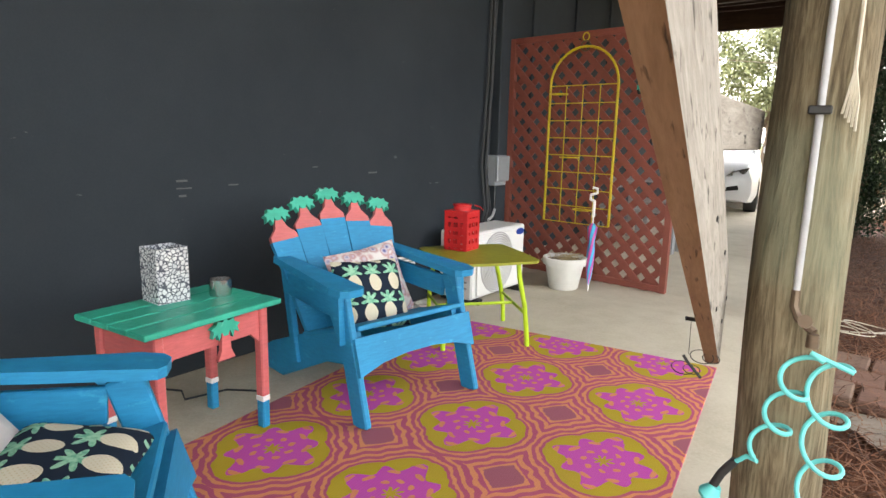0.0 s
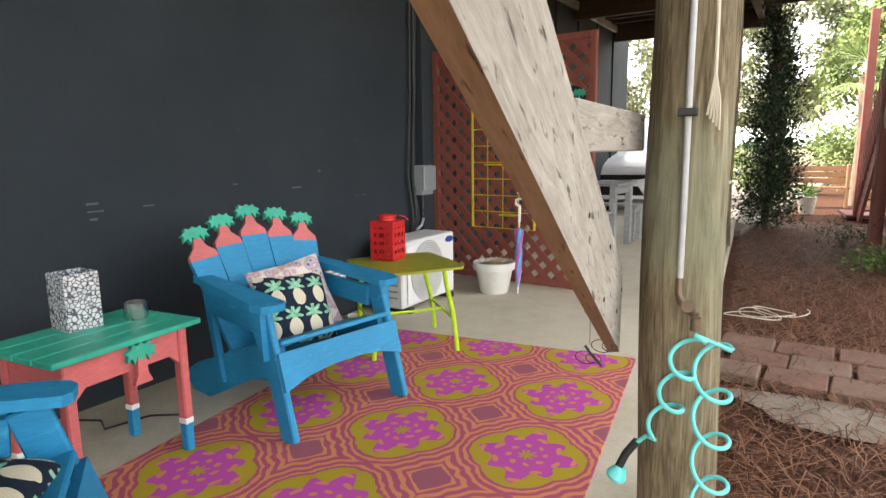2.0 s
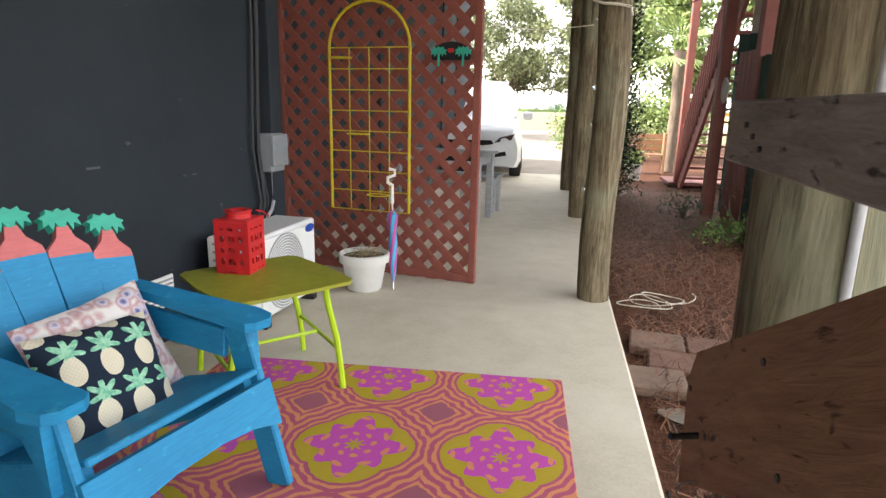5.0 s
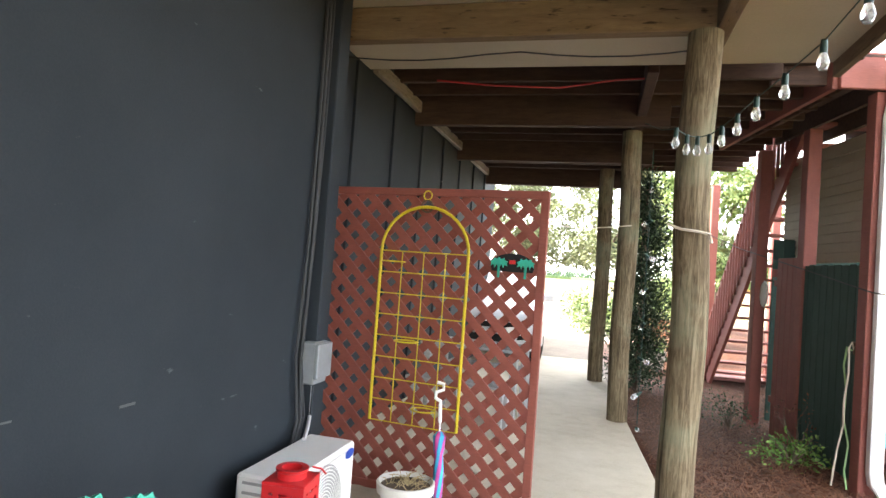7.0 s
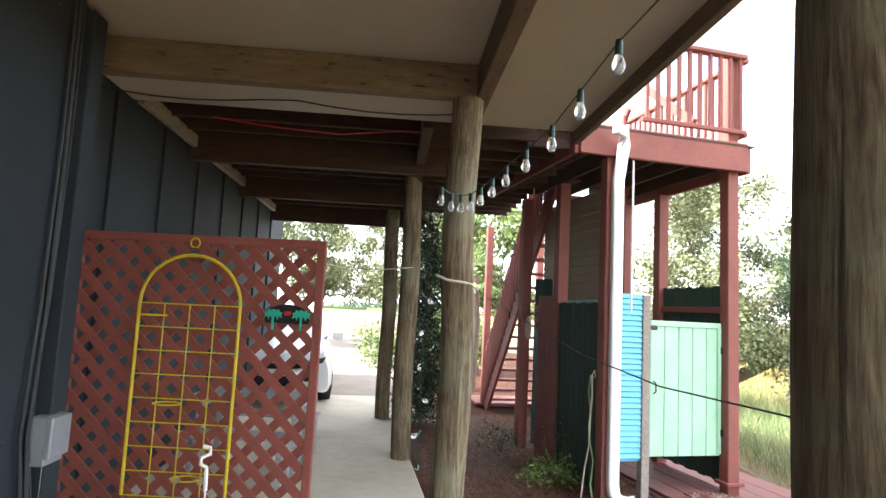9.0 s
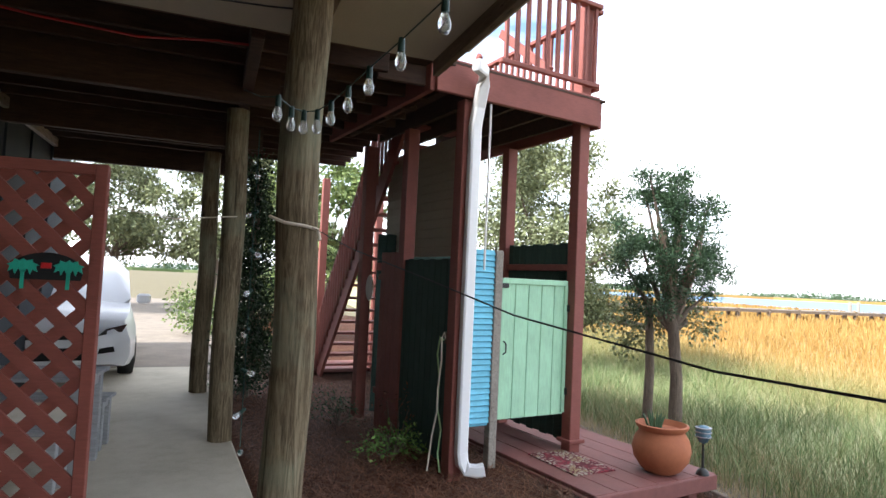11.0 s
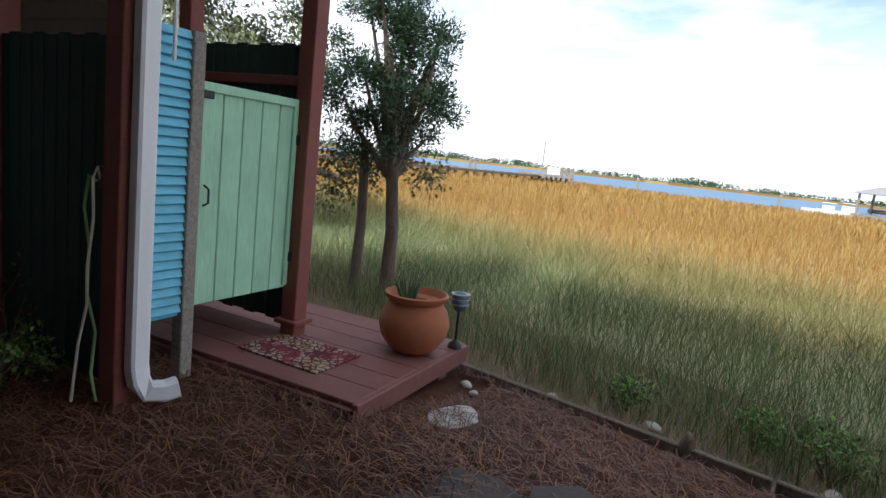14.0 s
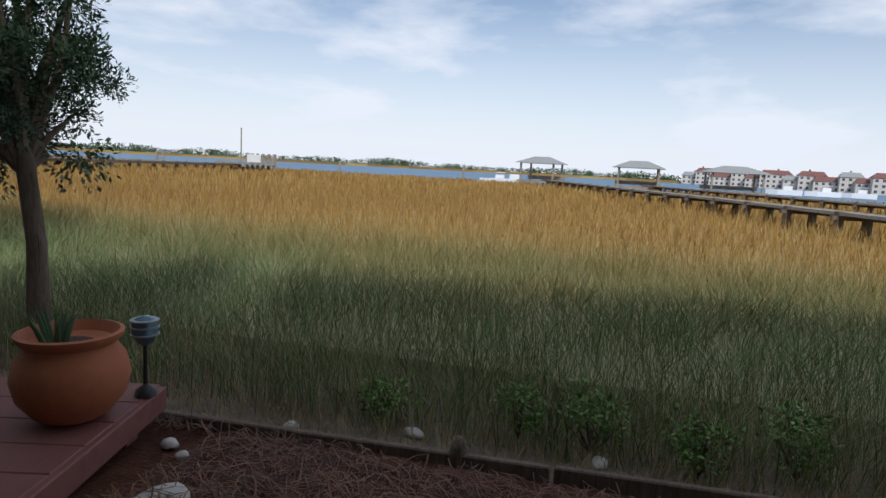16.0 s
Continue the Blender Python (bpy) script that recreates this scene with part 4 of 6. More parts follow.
def adirondack(m, label):
    """Local: x forward, y to its left, origin on the floor between the front legs."""
    ch = thing("adirondack_chair", m, label, "chair", "blue Adirondack chairs")
    W = 0.57
    for s in (-1, 1):
        box("front_leg", (0.095, 0.03, 0.55), (-0.075, s * (W / 2 + 0.018), 0.267), m_blue, ch, 0.006, pose(0, 0, 0, 0, -16))
        leg = [(-0.05, 0.24), (-0.09, 0.385), (-0.35, 0.32), (-0.80, 0.15), (-0.89, 0.10), (-0.90, 0.03), (-0.86, 0.0), (-0.70, 0.0), (-0.30, 0.19)]
        slab_of("side_rail", leg, 0.03, pose(0, s * (W / 2 - 0.018), 0) @ X90, m_blue, ch)
        arm = [(0.055, -0.055), (0.075, -0.03), (0.08, 0.03), (0.06, 0.06), (0.0, 0.075), (-0.22, 0.055), (-0.53, 0.035), (-0.57, 0.0), (-0.53, -0.035), (-0.2, -0.05)]
        slab_of("arm", [(x, y if s > 0 else -y) for x, y in arm], 0.03, pose(-0.12, s * (W / 2 + 0.02), 0.553, 0, 4, 0), m_blue, ch)
        slab_of("arm_bracket", [(0.03, 0.53), (-0.09, 0.53), (0.04, 0.33)], 0.03, pose(-0.135, s * (W / 2 + 0.045), 0) @ X90, m_blue, ch)
        box("arm_side", (0.42, 0.024, 0.10), (-0.40, s * (W / 2 + 0.012), 0.475), m_blue, ch, 0.004, pose(0, 0, 0, 0, 3))
        box("back_upright", (0.05, 0.028, 0.5), (-0.60, s * (W / 2 + 0.0), 0.36), m_blue, ch, 0.004, pose(0, 0, 0, 0, -12))
    apron = [(-W / 2 - 0.03, 0.0), (-W / 2 - 0.03, 0.155), (W / 2 + 0.03, 0.155), (W / 2 + 0.03, 0.0), (0.2, 0.035), (0.08, 0.05), (-0.08, 0.05), (-0.2, 0.035)]
    slab_of("front_apron", apron, 0.026, pose(-0.005, 0, 0.215) @ pose(0, 0, 0, 0, -16) @ Z90 @ X90, m_blue, ch)
    for k in range(5):
        f = k / 4
        box("seat_slat", (0.098, W, 0.022), (-0.10 - f * 0.35, 0, 0.385 - f * 0.11), m_blue, ch, 0.005, pose(0, 0, 0, 0, -17))
    lean = pose(-0.47, 0, 0.24, 0, -24, 0)
    heights = (0.575, 0.62, 0.655, 0.63, 0.595)
    for k in range(5):
        h, w = heights[k], 0.0545
        fan = (k - 2) * 3.8
        place = lean @ pose(0, (k - 2) * 0.106, 0, -fan * 1.0, 0, 0) @ Z90 @ X90
        flare = 0.070
        slab_of("back_slat", [(-w, 0), (w, 0), (0.060, h * 0.5), (flare, h - 0.1), (-flare, h - 0.1), (-0.060, h * 0.5)], 0.024, place @ pose(0, 0, 0.003 * (k % 2)), m_blue, ch)
        slab_of("slat_tip", [(-flare, h - 0.1), (flare, h - 0.1), (0.066, h - 0.075), (0.03, h - 0.04), (0.018, h), (-0.018, h), (-0.03, h - 0.04), (-0.066, h - 0.075)], 0.024, place, m_coral, ch, "coral painted palm trunk tip")
        slab_of("palm_top", palm_crown(0.064), 0.03, place @ pose(0, h - 0.006, 0), m_teal, ch, "teal painted palm crown cut-out")
    box("back_brace", (0.028, W + 0.02, 0.06), (-0.62, 0, 0.50), m_blue, ch, 0.004, pose(0, 0, 0, 0, -24))
    return ch


def pillow(name, w, h, d, m, mat, label):
    bm = bmesh.new()
    n = 18
    grid = {}
    for s in (1, -1):
        for i in range(n + 1):
            for j in range(n + 1):
                a, b = 2 * i / n - 1, 2 * j / n - 1
                rim = max(abs(a), abs(b)) > 0.999
                if s < 0 and rim:
                    grid[s, i, j] = grid[1, i, j]
                    continue
                puff = ((1 - a ** 4) * (1 - b ** 4)) ** 0.5
                pinch = 1 - 0.06 * (1 - abs(a * b))
                z = s * d / 2 * puff * (1 + 0.12 * noise.noise((a * 2, b * 2, s)))
                grid[s, i, j] = bm.verts.new((a * w / 2 * pinch, b * h / 2 * pinch, z))
        for i in range(n):
            for j in range(n):
                bm.faces.new([grid[s, i, j], grid[s, i + 1, j], grid[s, i + 1, j + 1], grid[s, i, j + 1]])
    ob = finish(name, bm, mat, None, "", True)
    ob.matrix_world = m
    return tagged(ob, label, "cushion", "chair cushions")


CH1 = pose(-1.08, 2.70, 0, 0, 0, -5)
CH2 = pose(-0.616, 1.47, 0, 0, 0, 61.6)
adirondack(CH1, "bright blue Adirondack chair with palm tree slat tops")
adirondack(CH2, "bright blue Adirondack chair with a pineapple pillow")


def seat(m, x, y, z, tilt, roll):
    return m @ pose(x, y, z) @ pose(0, 0, 0, 0, 0, 90) @ pose(0, 0, 0, tilt, 0, 0) @ pose(0, 0, 0, 0, 0, roll)


pillow("lilac_cushion", 0.41, 0.36, 0.10, seat(CH1, -0.42, 0.04, 0.465, 66, 6), m_print, "lilac floral cushion leaning on the chair back")
pillow("pineapple_cushion", 0.36, 0.33, 0.11, seat(CH1, -0.32, -0.03, 0.445, 62, -4), m_pine, "navy cushion printed with pineapples on a chair")
pillow("pineapple_cushion", 0.34, 0.30, 0.10, seat(CH2, -0.24, 0.07, 0.425, 8, -8), m_pine, "navy cushion printed with pineapples lying on a seat")
pillow("pale_cushion", 0.40, 0.36, 0.13, seat(CH2, -0.43, 0.06, 0.48, 58, 4), m_cushion, "pale grey ribbed cushion on a chair")

# ---- coral side table with teal top ----
SIDE = pose(-1.51, 1.89, 0, 0, 0, 10.8) @ Matrix.Diagonal((0.94, 0.81, 0.875, 1))
st = thing("side_table", SIDE, "coral side table with a teal plank top", "table")
for k in range(4):
    box("top_plank", (0.106, 0.70, 0.024), (-0.165 + k * 0.11, 0, 0.588), m_teal, st, 0.004)
for sx in (-1, 1):
    for sy in (-1, 1):
        box("leg", (0.045, 0.045, 0.42), (sx * 0.165, sy * 0.27, 0.365), m_coral, st, 0.006)
        box("leg_band", (0.046, 0.046, 0.025), (sx * 0.165, sy * 0.27, 0.145), m_white, st, 0.003, None, "white painted band")
        box("leg_foot", (0.042, 0.042, 0.134), (sx * 0.165, sy * 0.27, 0.067), m_blue, st, 0.005, None, "blue painted foot")
for sx in (-1, 1):
    slab_of("apron", [(-0.25, 0.0), (-0.25, 0.16), (0.25, 0.16), (0.25, 0.0), (0.2, 0.045), (-0.2, 0.045)], 0.02, pose(sx * 0.165, 0, 0.415) @ Z90 @ X90, m_coral, st)
for sy in (-1, 1):
    box("apron_end", (0.29, 0.02, 0.14), (0, sy * 0.27, 0.5), m_coral, st, 0.004)
slab_of("palm_ornament", palm_crown(0.072), 0.02, pose(0.19, 0.04, 0.50) @ Z90 @ X90, m_teal, st, "teal palm crown ornament")
slab_of("palm_trunk", [(-0.02, 0.02), (0.02, 0.02), (0.025, -0.06), (0.045, -0.1), (-0.045, -0.1), (-0.025, -0.06)], 0.018, pose(0.19, 0.04, 0.50) @ Z90 @ X90, m_coral, st, "coral palm trunk ornament")
holder = thing("mosaic_lantern", pose(-1.633, 1.88, 0.525, 0, 0, 4) @ Matrix.Diagonal((0.86, 0.86, 0.84, 1)), "square silver mosaic candle holder on the side table", "lantern", "")
for a in range(4):
    box("mosaic_side", (0.14, 0.006, 0.245), (0, 0, 0), m_mosaic, holder, 0.001).matrix_local = pose(0, 0, 0, 0, 0, 90 * a) @ pose(0, -0.069, 0.1225)
box("base", (0.134, 0.134, 0.008), (0, 0, 0.004), m_dark, holder, 0.001)
cup = lathe("candle_cup", [(0.0, 0.0), (0.047, 0.0), (0.05, 0.01), (0.05, 0.075), (0.046, 0.075), (0.045, 0.012), (0.0, 0.01)], m_steel, None, 24)
cup.matrix_world = pose(-1.568, 2.063, 0.525) @ Matrix.Scale(0.86, 4)
tagged(cup, "small ribbed metal candle cup on the table", "cup")

# ---- lime table and red lantern ----
gt = thing("garden_table", pose(-1.49, 3.56, 0, 0, 0, 61), "olive topped garden table with lime green legs", "table")
TOPZ = 0.505
slab_of("tabletop", [(x * 0.27 + dx, y * 0.272 + dy) for x, y, dx, dy in ((1, -1, -0.03, 0), (1, -1, 0, 0.03), (1, 0, 0.012, 0), (1, 1, 0, -0.03), (1, 1, -0.03, 0), (0, 1, 0, 0.012), (-1, 1, 0.03, 0), (-1, 1, 0, -0.03), (-1, 0, -0.012, 0), (-1, -1, 0, 0.03), (-1, -1, 0.03, 0), (0, -1, 0, -0.012))], 0.014, pose(0, 0, TOPZ), m_olive, gt)
FEET = (((-0.168, 0.387), (-0.19, 0.19)), ((0.319, 0.302), (0.2, 0.2)), ((0.245, -0.196), (0.17, -0.19)), ((-0.24, -0.14), (-0.19, -0.17)))
for (x, y), (px, py) in FEET:
    tube("leg", [(px, py, TOPZ - 0.01), (px * 0.85 + x * 0.15, py * 0.85 + y * 0.15, TOPZ - 0.1), (px * 0.35 + x * 0.65, py * 0.35 + y * 0.65, 0.24), (x * 0.97, y * 0.97, 0.1), (x, y, 0.0)], 0.014, m_lime, gt, 8)
tube("stretcher", [(0.29, 0.26, 0.2), (0.22, -0.195, 0.2)], 0.009, m_lime, gt, 8)
tube("stretcher", [(-0.18, 0.32, 0.2), (-0.23, -0.15, 0.2)], 0.009, m_lime, gt, 8)
tube("stretcher", [(0.255, 0.03, 0.2), (-0.205, 0.08, 0.2)], 0.009, m_lime, gt, 8)
rl = thing("red_lantern", pose(-1.645, 3.605, TOPZ + 0.007, 0, 0, 11) @ Matrix.Scale(0.92, 4), "red metal lantern with cut-out windows on a table", "lantern")
for a in range(4):
    bm = bmesh.new()
    for x in (-0.068, -0.026, 0.026, 0.068):
        cube(bm, (0.028 if abs(x) > 0.05 else 0.02, 0.004, 0.235), (x, -0.08, 0.125))
    for z in (0.03, 0.085, 0.135, 0.19, 0.225):
        cube(bm, (0.16, 0.0042, 0.026), (0, -0.08, z))
    for x, z in ((0.0, 0.06), (0.0, 0.11), (0.0, 0.165)):
        cube(bm, (0.006, 0.0036, 0.05), (x, -0.08, z))
    bmesh.ops.rotate(bm, cent=(0, 0, 0), matrix=pose(0, 0, 0, 0, 0, 90 * a).to_3x3(), verts=bm.verts)
    part("lantern_side", bm, m_redmetal, rl)
box("lantern_base", (0.165, 0.165, 0.012), (0, 0, 0.006), m_redmetal, rl, 0.003)
box("lantern_roof", (0.168, 0.168, 0.012), (0, 0, 0.245), m_redmetal, rl, 0.003)
lathe("collar", [(0.055, 0.25), (0.055, 0.275), (0.062, 0.28), (0.062, 0.288), (0.04, 0.288), (0.04, 0.25)], m_redmetal, rl, 20)
tube("handle", [(0.06, 0.05, 0.28), (0.09, 0.07, 0.27), (0.11, 0.075, 0.25)], 0.004, m_redmetal, rl, 6)

# ---- air conditioner outdoor unit ----
ac = thing("air_conditioner", PORCH @ pose(0.237, 2.2, 0, 0, 0, 0), "white outdoor air conditioner unit beside the wall", "air conditioner")
AW, AD, AH = 0.72, 0.28, 0.475
box("body", (AD, AW, AH), (0, 0, AH / 2 + 0.04), m_appliance, ac, 0.012)
box("front_panel", (0.012, AW * 0.72, AH * 0.9), (AD / 2 + 0.008, -0.05, AH / 2 + 0.04), m_appliance, ac, 0.004)
for k in range(12):
    r = 0.03 + k * 0.0165
    tube("grille_ring", [(AD / 2 + 0.02, -0.05 + r * math.cos(a), 0.275 + r * math.sin(a)) for a in (2 * math.pi * j / 28 for j in range(29))], 0.003, m_appliance, ac, 5)
lathe("fan_opening", [(0.0, 0.0), (0.222, 0.0), (0.222, 0.004), (0.0, 0.004)], m_grille, ac, 32, "", pose(AD / 2 + 0.013, -0.05, 0.275, 0, 90, 0))
lathe("badge", [(0.0, 0.0), (0.05, 0.0), (0.05, 0.003), (0.0, 0.003)], m_badge, ac, 20, "blue oval maker badge", pose(AD / 2 + 0.003, 0.28, 0.465, 0, 90, 0) @ Matrix.Diagonal((0.5, 1.15, 1, 1)))
for k in range(9):
    box("side_fin", (0.20, 0.006, 0.012), (0.0, -AW / 2 - 0.003, 0.12 + k * 0.045), m_grille, ac, 0)
for y in (-0.28, 0.28):
    box("foot", (0.34, 0.05, 0.04), (0, y, 0.02), m_black, ac, 0.004)

# ---- meter box, conduits and cables on the corner ----
mb = thing("switch_box", PORCH @ pose(0.06, 2.62, -0.02), "grey electrical switch box on the wall corner", "electrical box")
box("case", (0.09, 0.17, 0.24), (0.0, 0, 0.93), m_greybox, mb, 0.008)
box("lid", (0.03, 0.18, 0.20), (0.055, 0, 0.945), m_greybox, mb, 0.006)
tube("conduit", [(0, 0, 0.81), (0, 0, 0.62), (0.03, -0.08, 0.57), (0.1, -0.25, 0.56)], 0.011, m_conduit, mb, 8)
for k, (dv, r) in enumerate(((2.56, 0.012), (2.52, 0.009), (2.60, 0.009))):
    bend = [(0.02, dv, 3.2), (0.02, dv + 0.01, 2.4), (0.025, dv - 0.015 * k, 1.6), (0.03, dv - 0.05 - 0.02 * k, 0.95), (0.04, dv - 0.02, 0.6), (0.06, dv - 0.12, 0.45)]
    ob = in_frame(tube("cable", bend, r, m_cable, None, 8), PORCH)
    tagged(ob, "dark cable running down the wall corner", "cable", "wall cables")

# ---- flower pot, umbrella ----
pot = thing("plant_pot", pose(-1.80, 5.05, 0), "pale plastic pot with dead stems beside the lattice", "plant pot")
lathe("pot", [(0.0, 0.0), (0.105, 0.0), (0.115, 0.01), (0.148, 0.19), (0.168, 0.195), (0.172, 0.25), (0.16, 0.255), (0.15, 0.225), (0.0, 0.22)], m_plastic_pot, pot, 28)
lathe("soil", [(0.0, 0.228), (0.149, 0.226)], m_soil, pot, 20)
bm = bmesh.new()
r5 = random.Random(4)
for k in range(46):
    a, b = r5.uniform(0, 6.28), r5.uniform(0, 0.12)
    p = Vector((b * math.cos(a), b * math.sin(a), 0.228))
    q = p + Vector((r5.uniform(-0.09, 0.09), r5.uniform(-0.09, 0.09), r5.uniform(0.0, 0.06)))
    tube_into(bm, [p, (p + q) / 2 + Vector((0, 0, 0.015)), q], 0.0022, 4)
part("dead_stems", bm, m_straw, pot)
m_umb = Mat("umbrella_cloth", 0.6)
_x, _y, _z = m_umb.xyz()
_stripe = ((_x.angle(_y) * 4.0 + _z * 22.0).sine() * 0.5 + 0.5)
m_umb = m_umb.done(m_umb.ramp(_stripe, [(0.25, (0.03, 0.35, 0.55)), (0.5, (0.08, 0.12, 0.4)), (0.75, (0.5, 0.07, 0.28))]), m_umb.noise(20), 0.003, 0.4)
um = thing("umbrella", Matrix.Translation((-1.606, 5.095, 0)) @ Vector((-0.12, 0.24, 0.77)).to_track_quat("Z", "Y").to_matrix().to_4x4() @ Matrix.Scale(0.9, 4), "furled blue and pink umbrella leaning on lattice", "umbrella")
lathe("canopy", [(0.008, 0.06), (0.022, 0.12), (0.034, 0.25), (0.036, 0.36), (0.028, 0.45), (0.034, 0.47), (0.045, 0.57), (0.02, 0.6)], m_umb, um, 12)
lathe("tip", [(0.0, 0.0), (0.006, 0.0), (0.006, 0.07)], m_steel, um, 8)
tube("shaft", [(0, 0, 0.58), (0, 0, 0.68)], 0.006, m_white, um, 8)
tube("crook_handle", [(0, 0, 0.66), (0.0, 0, 0.78), (0.0, 0.01, 0.80), (0.035, 0.01, 0.82), (0.035, 0.01, 0.86), (-0.02, 0.0, 0.88), (-0.02, 0, 0.92), (0.025, 0, 0.93)], 0.013, m_white, um, 8)
ash = lathe("shell_dish", [(0.0, 0.0), (0.05, 0.0), (0.062, 0.02), (0.055, 0.02), (0.045, 0.006), (0.0, 0.006)], m_limestone, None, 16)
ash.matrix_world = pose(-2.2, 3.86, 0.0)
tagged(ash, "small pale dish standing on the slab", "dish")

# ---- rug ----
rug = in_frame(box("rug", (1.62, 2.6, 0.007), (0, 0, 0.0035), m_rug, None, 0.002), pose(-0.825, 2.68, 0, 0, 0, 12.4))
tagged(rug, "magenta, olive and orange patterned outdoor rug", "rug")
cord = tube("floor_cord", [(-2.1, 1.95, 0.006), (-1.95, 2.05, 0.006), (-1.85, 2.02, 0.006), (-1.82, 2.2, 0.006), (-1.7, 2.3, 0.006)], 0.005, m_cable, None, 6)
tagged(cord, "thin brown cord lying on the slab", "cord")

# ---- hose, pipe and tap on the nearest post ----
sx, sy = 0.06, 2.40
ht = thing("water_pipe", NEAR @ pose(sx, sy, 0), "white water pipe and tap strapped to a post", "pipe")
tube("pipe", [(0.055, -0.122, 3.0), (0.05, -0.132, 1.6), (0.05, -0.134, 0.90)], 0.0105, m_pvc, ht, 10)
box("clamp", (0.06, 0.03, 0.025), (0.05, -0.14, 1.44), m_black, ht, 0.004)
tube("tap_body", [(0.05, -0.136, 0.91), (0.05, -0.14, 0.86), (0.065, -0.155, 0.83), (0.11, -0.18, 0.80)], 0.013, m_brass, ht, 8)
lathe("tap_wheel", [(0.0, 0), (0.02, 0), (0.02, 0.01), (0.0, 0.01)], m_brass, ht, 10, "", pose(0.085, -0.19, 0.83, 70))
lathe("coupling", [(0.0, 0), (0.018, 0), (0.016, 0.04), (0.0, 0.04)], m_brass, ht, 10, "dull brass hose coupling", pose(0.11, -0.185, 0.755))
coil = thing("coiled_hose", NEAR @ pose(sx, sy, 0), "coiled aqua garden hose hanging from the tap", "hose")
pts = [(0.11, -0.19, 0.74)]
for k in range(130):
    a, f = k * 0.235, k / 129
    pts.append((0.165 + 0.055 * math.cos(a) + 0.02 * f, -0.18 + 0.05 * math.sin(a), 0.70 - 0.74 * f + 0.035 * math.sin(a)))
tube("hose", pts, 0.0075, m_hose, coil, 8)
pts = [(0.11, -0.19, 0.74)]
for k in range(62):
    a, f = k * 0.28, k / 61
    pts.append((0.10 - 0.08 * f + 0.045 * math.cos(a), -0.195 + 0.04 * math.sin(a), 0.72 - 0.32 * f + 0.02 * math.sin(a)))
pts += [(-0.02, -0.22, 0.38), (-0.05, -0.22, 0.35)]
tube("hose", pts, 0.0075, m_hose, coil, 8)
tube("nozzle_grip", [(-0.05, -0.22, 0.355), (-0.085, -0.22, 0.30), (-0.105, -0.22, 0.25)], 0.014, m_black, coil, 10)
lathe("nozzle_head", [(0.0, 0), (0.032, 0), (0.036, 0.012), (0.018, 0.05), (0.0, 0.05)], m_hose, coil, 16, "", pose(-0.118, -0.22, 0.205, 0, 25))
knot = thing("rope_tie", NEAR @ pose(sx, sy, 0), "pale frayed rope tied around the post", "rope")
tube("rope", [(0.10, -0.1, 2.6), (0.115, -0.105, 2.0), (0.12, -0.105, 1.55)], 0.006, m_rope, knot, 6)
for k in range(5):
    tube("strand", [(0.12, -0.105, 1.56), (0.125 + 0.006 * (k - 2), -0.115, 1.50 - 0.008 * k), (0.12 + 0.009 * (k - 2), -0.112, 1.43 - 0.012 * k)], 0.004, m_rope, knot, 5)

# wire butterfly hung from a bolt on the stringer
bf = thing("wire_butterfly", NEAR @ pose(-0.135, 2.2, 0.635) @ Matrix.Scale(0.55, 4), "black wire butterfly ornament hung on the stringer", "ornament")
tube("bolt", [(0.06, 0.1, 0.24), (-0.09, 0.02, 0.26)], 0.013, m_black, bf, 8)
tube("hanger", [(-0.06, 0.03, 0.24), (-0.05, 0.0, 0.05)], 0.002, m_black, bf, 4)
tube("body", [(-0.08, 0, 0.04), (-0.05, 0, 0.0), (0.0, 0.0, -0.05), (0.03, 0.0, -0.08)], 0.009, m_black, bf, 8)
for s in (-1, 1):
    for q, r in ((0.02, 0.055), (0.07, 0.04)):
        c = Vector((-0.05 + q, 0.0, 0.0)) + Vector((0.05 * s, 0.02, 0.045 * s))
        tube("wing", [(c.x + r * 1.2 * math.cos(a), c.y, c.z + r * 0.75 * math.sin(a)) for a in (2 * math.pi * j / 14 for j in range(15))], 0.0028, m_black, bf, 4)

# ---- rope tie and wire on the second post ----
t2 = thing("rope_tie", pose(-0.32, 5.47, -0.05), "frayed white rope tied round the post", "rope")
tube("rope", [(-0.13, -0.06, 1.9), (-0.06, -0.12, 1.87), (0.03, -0.13, 1.86), (0.09, -0.10, 1.85), (0.1, -0.11, 1.80)], 0.008, m_rope, t2, 6)
wire = tube("guy_wire", [(-0.26, 5.37, 1.81), (-0.15, 4.7, 1.69), (-0.03, 4.0, 1.59), (0.04, 3.6, 1.53), (0.12, 3.15, 1.495), (0.22, 2.63, 1.50)], 0.0019, m_cable, None, 6)
tagged(wire, "thin dark line strung from the post", "wire")

# ---- platform things ----
big = thing("terracotta_pot", pose(3.02, 7.27, -0.032), "round terracotta pot with small succulents on the platform", "plant pot")
lathe("pot", [(0.0, 0.0), (0.12, 0.0), (0.17, 0.03), (0.235, 0.12), (0.255, 0.21), (0.235, 0.30), (0.20, 0.35), (0.195, 0.37), (0.225, 0.40), (0.23, 0.425), (0.21, 0.43), (0.18, 0.38), (0.0, 0.36)], m_terra, big, 36)
r6 = random.Random(8)
for k in range(14):
    a = r6.uniform(0, 6.28)
    p = Vector((-0.06 + 0.05 * math.cos(a), 0.02 + 0.05 * math.sin(a), 0.37))
    tube("succulent_leaf", [p, p + Vector((0.03 * math.cos(a), 0.03 * math.sin(a), 0.08)), p + Vector((0.06 * math.cos(a), 0.06 * math.sin(a), 0.11 + 0.05 * r6.random()))], 0.01, m_leaf, big, 5, "", [0.013, 0.011, 0.002])
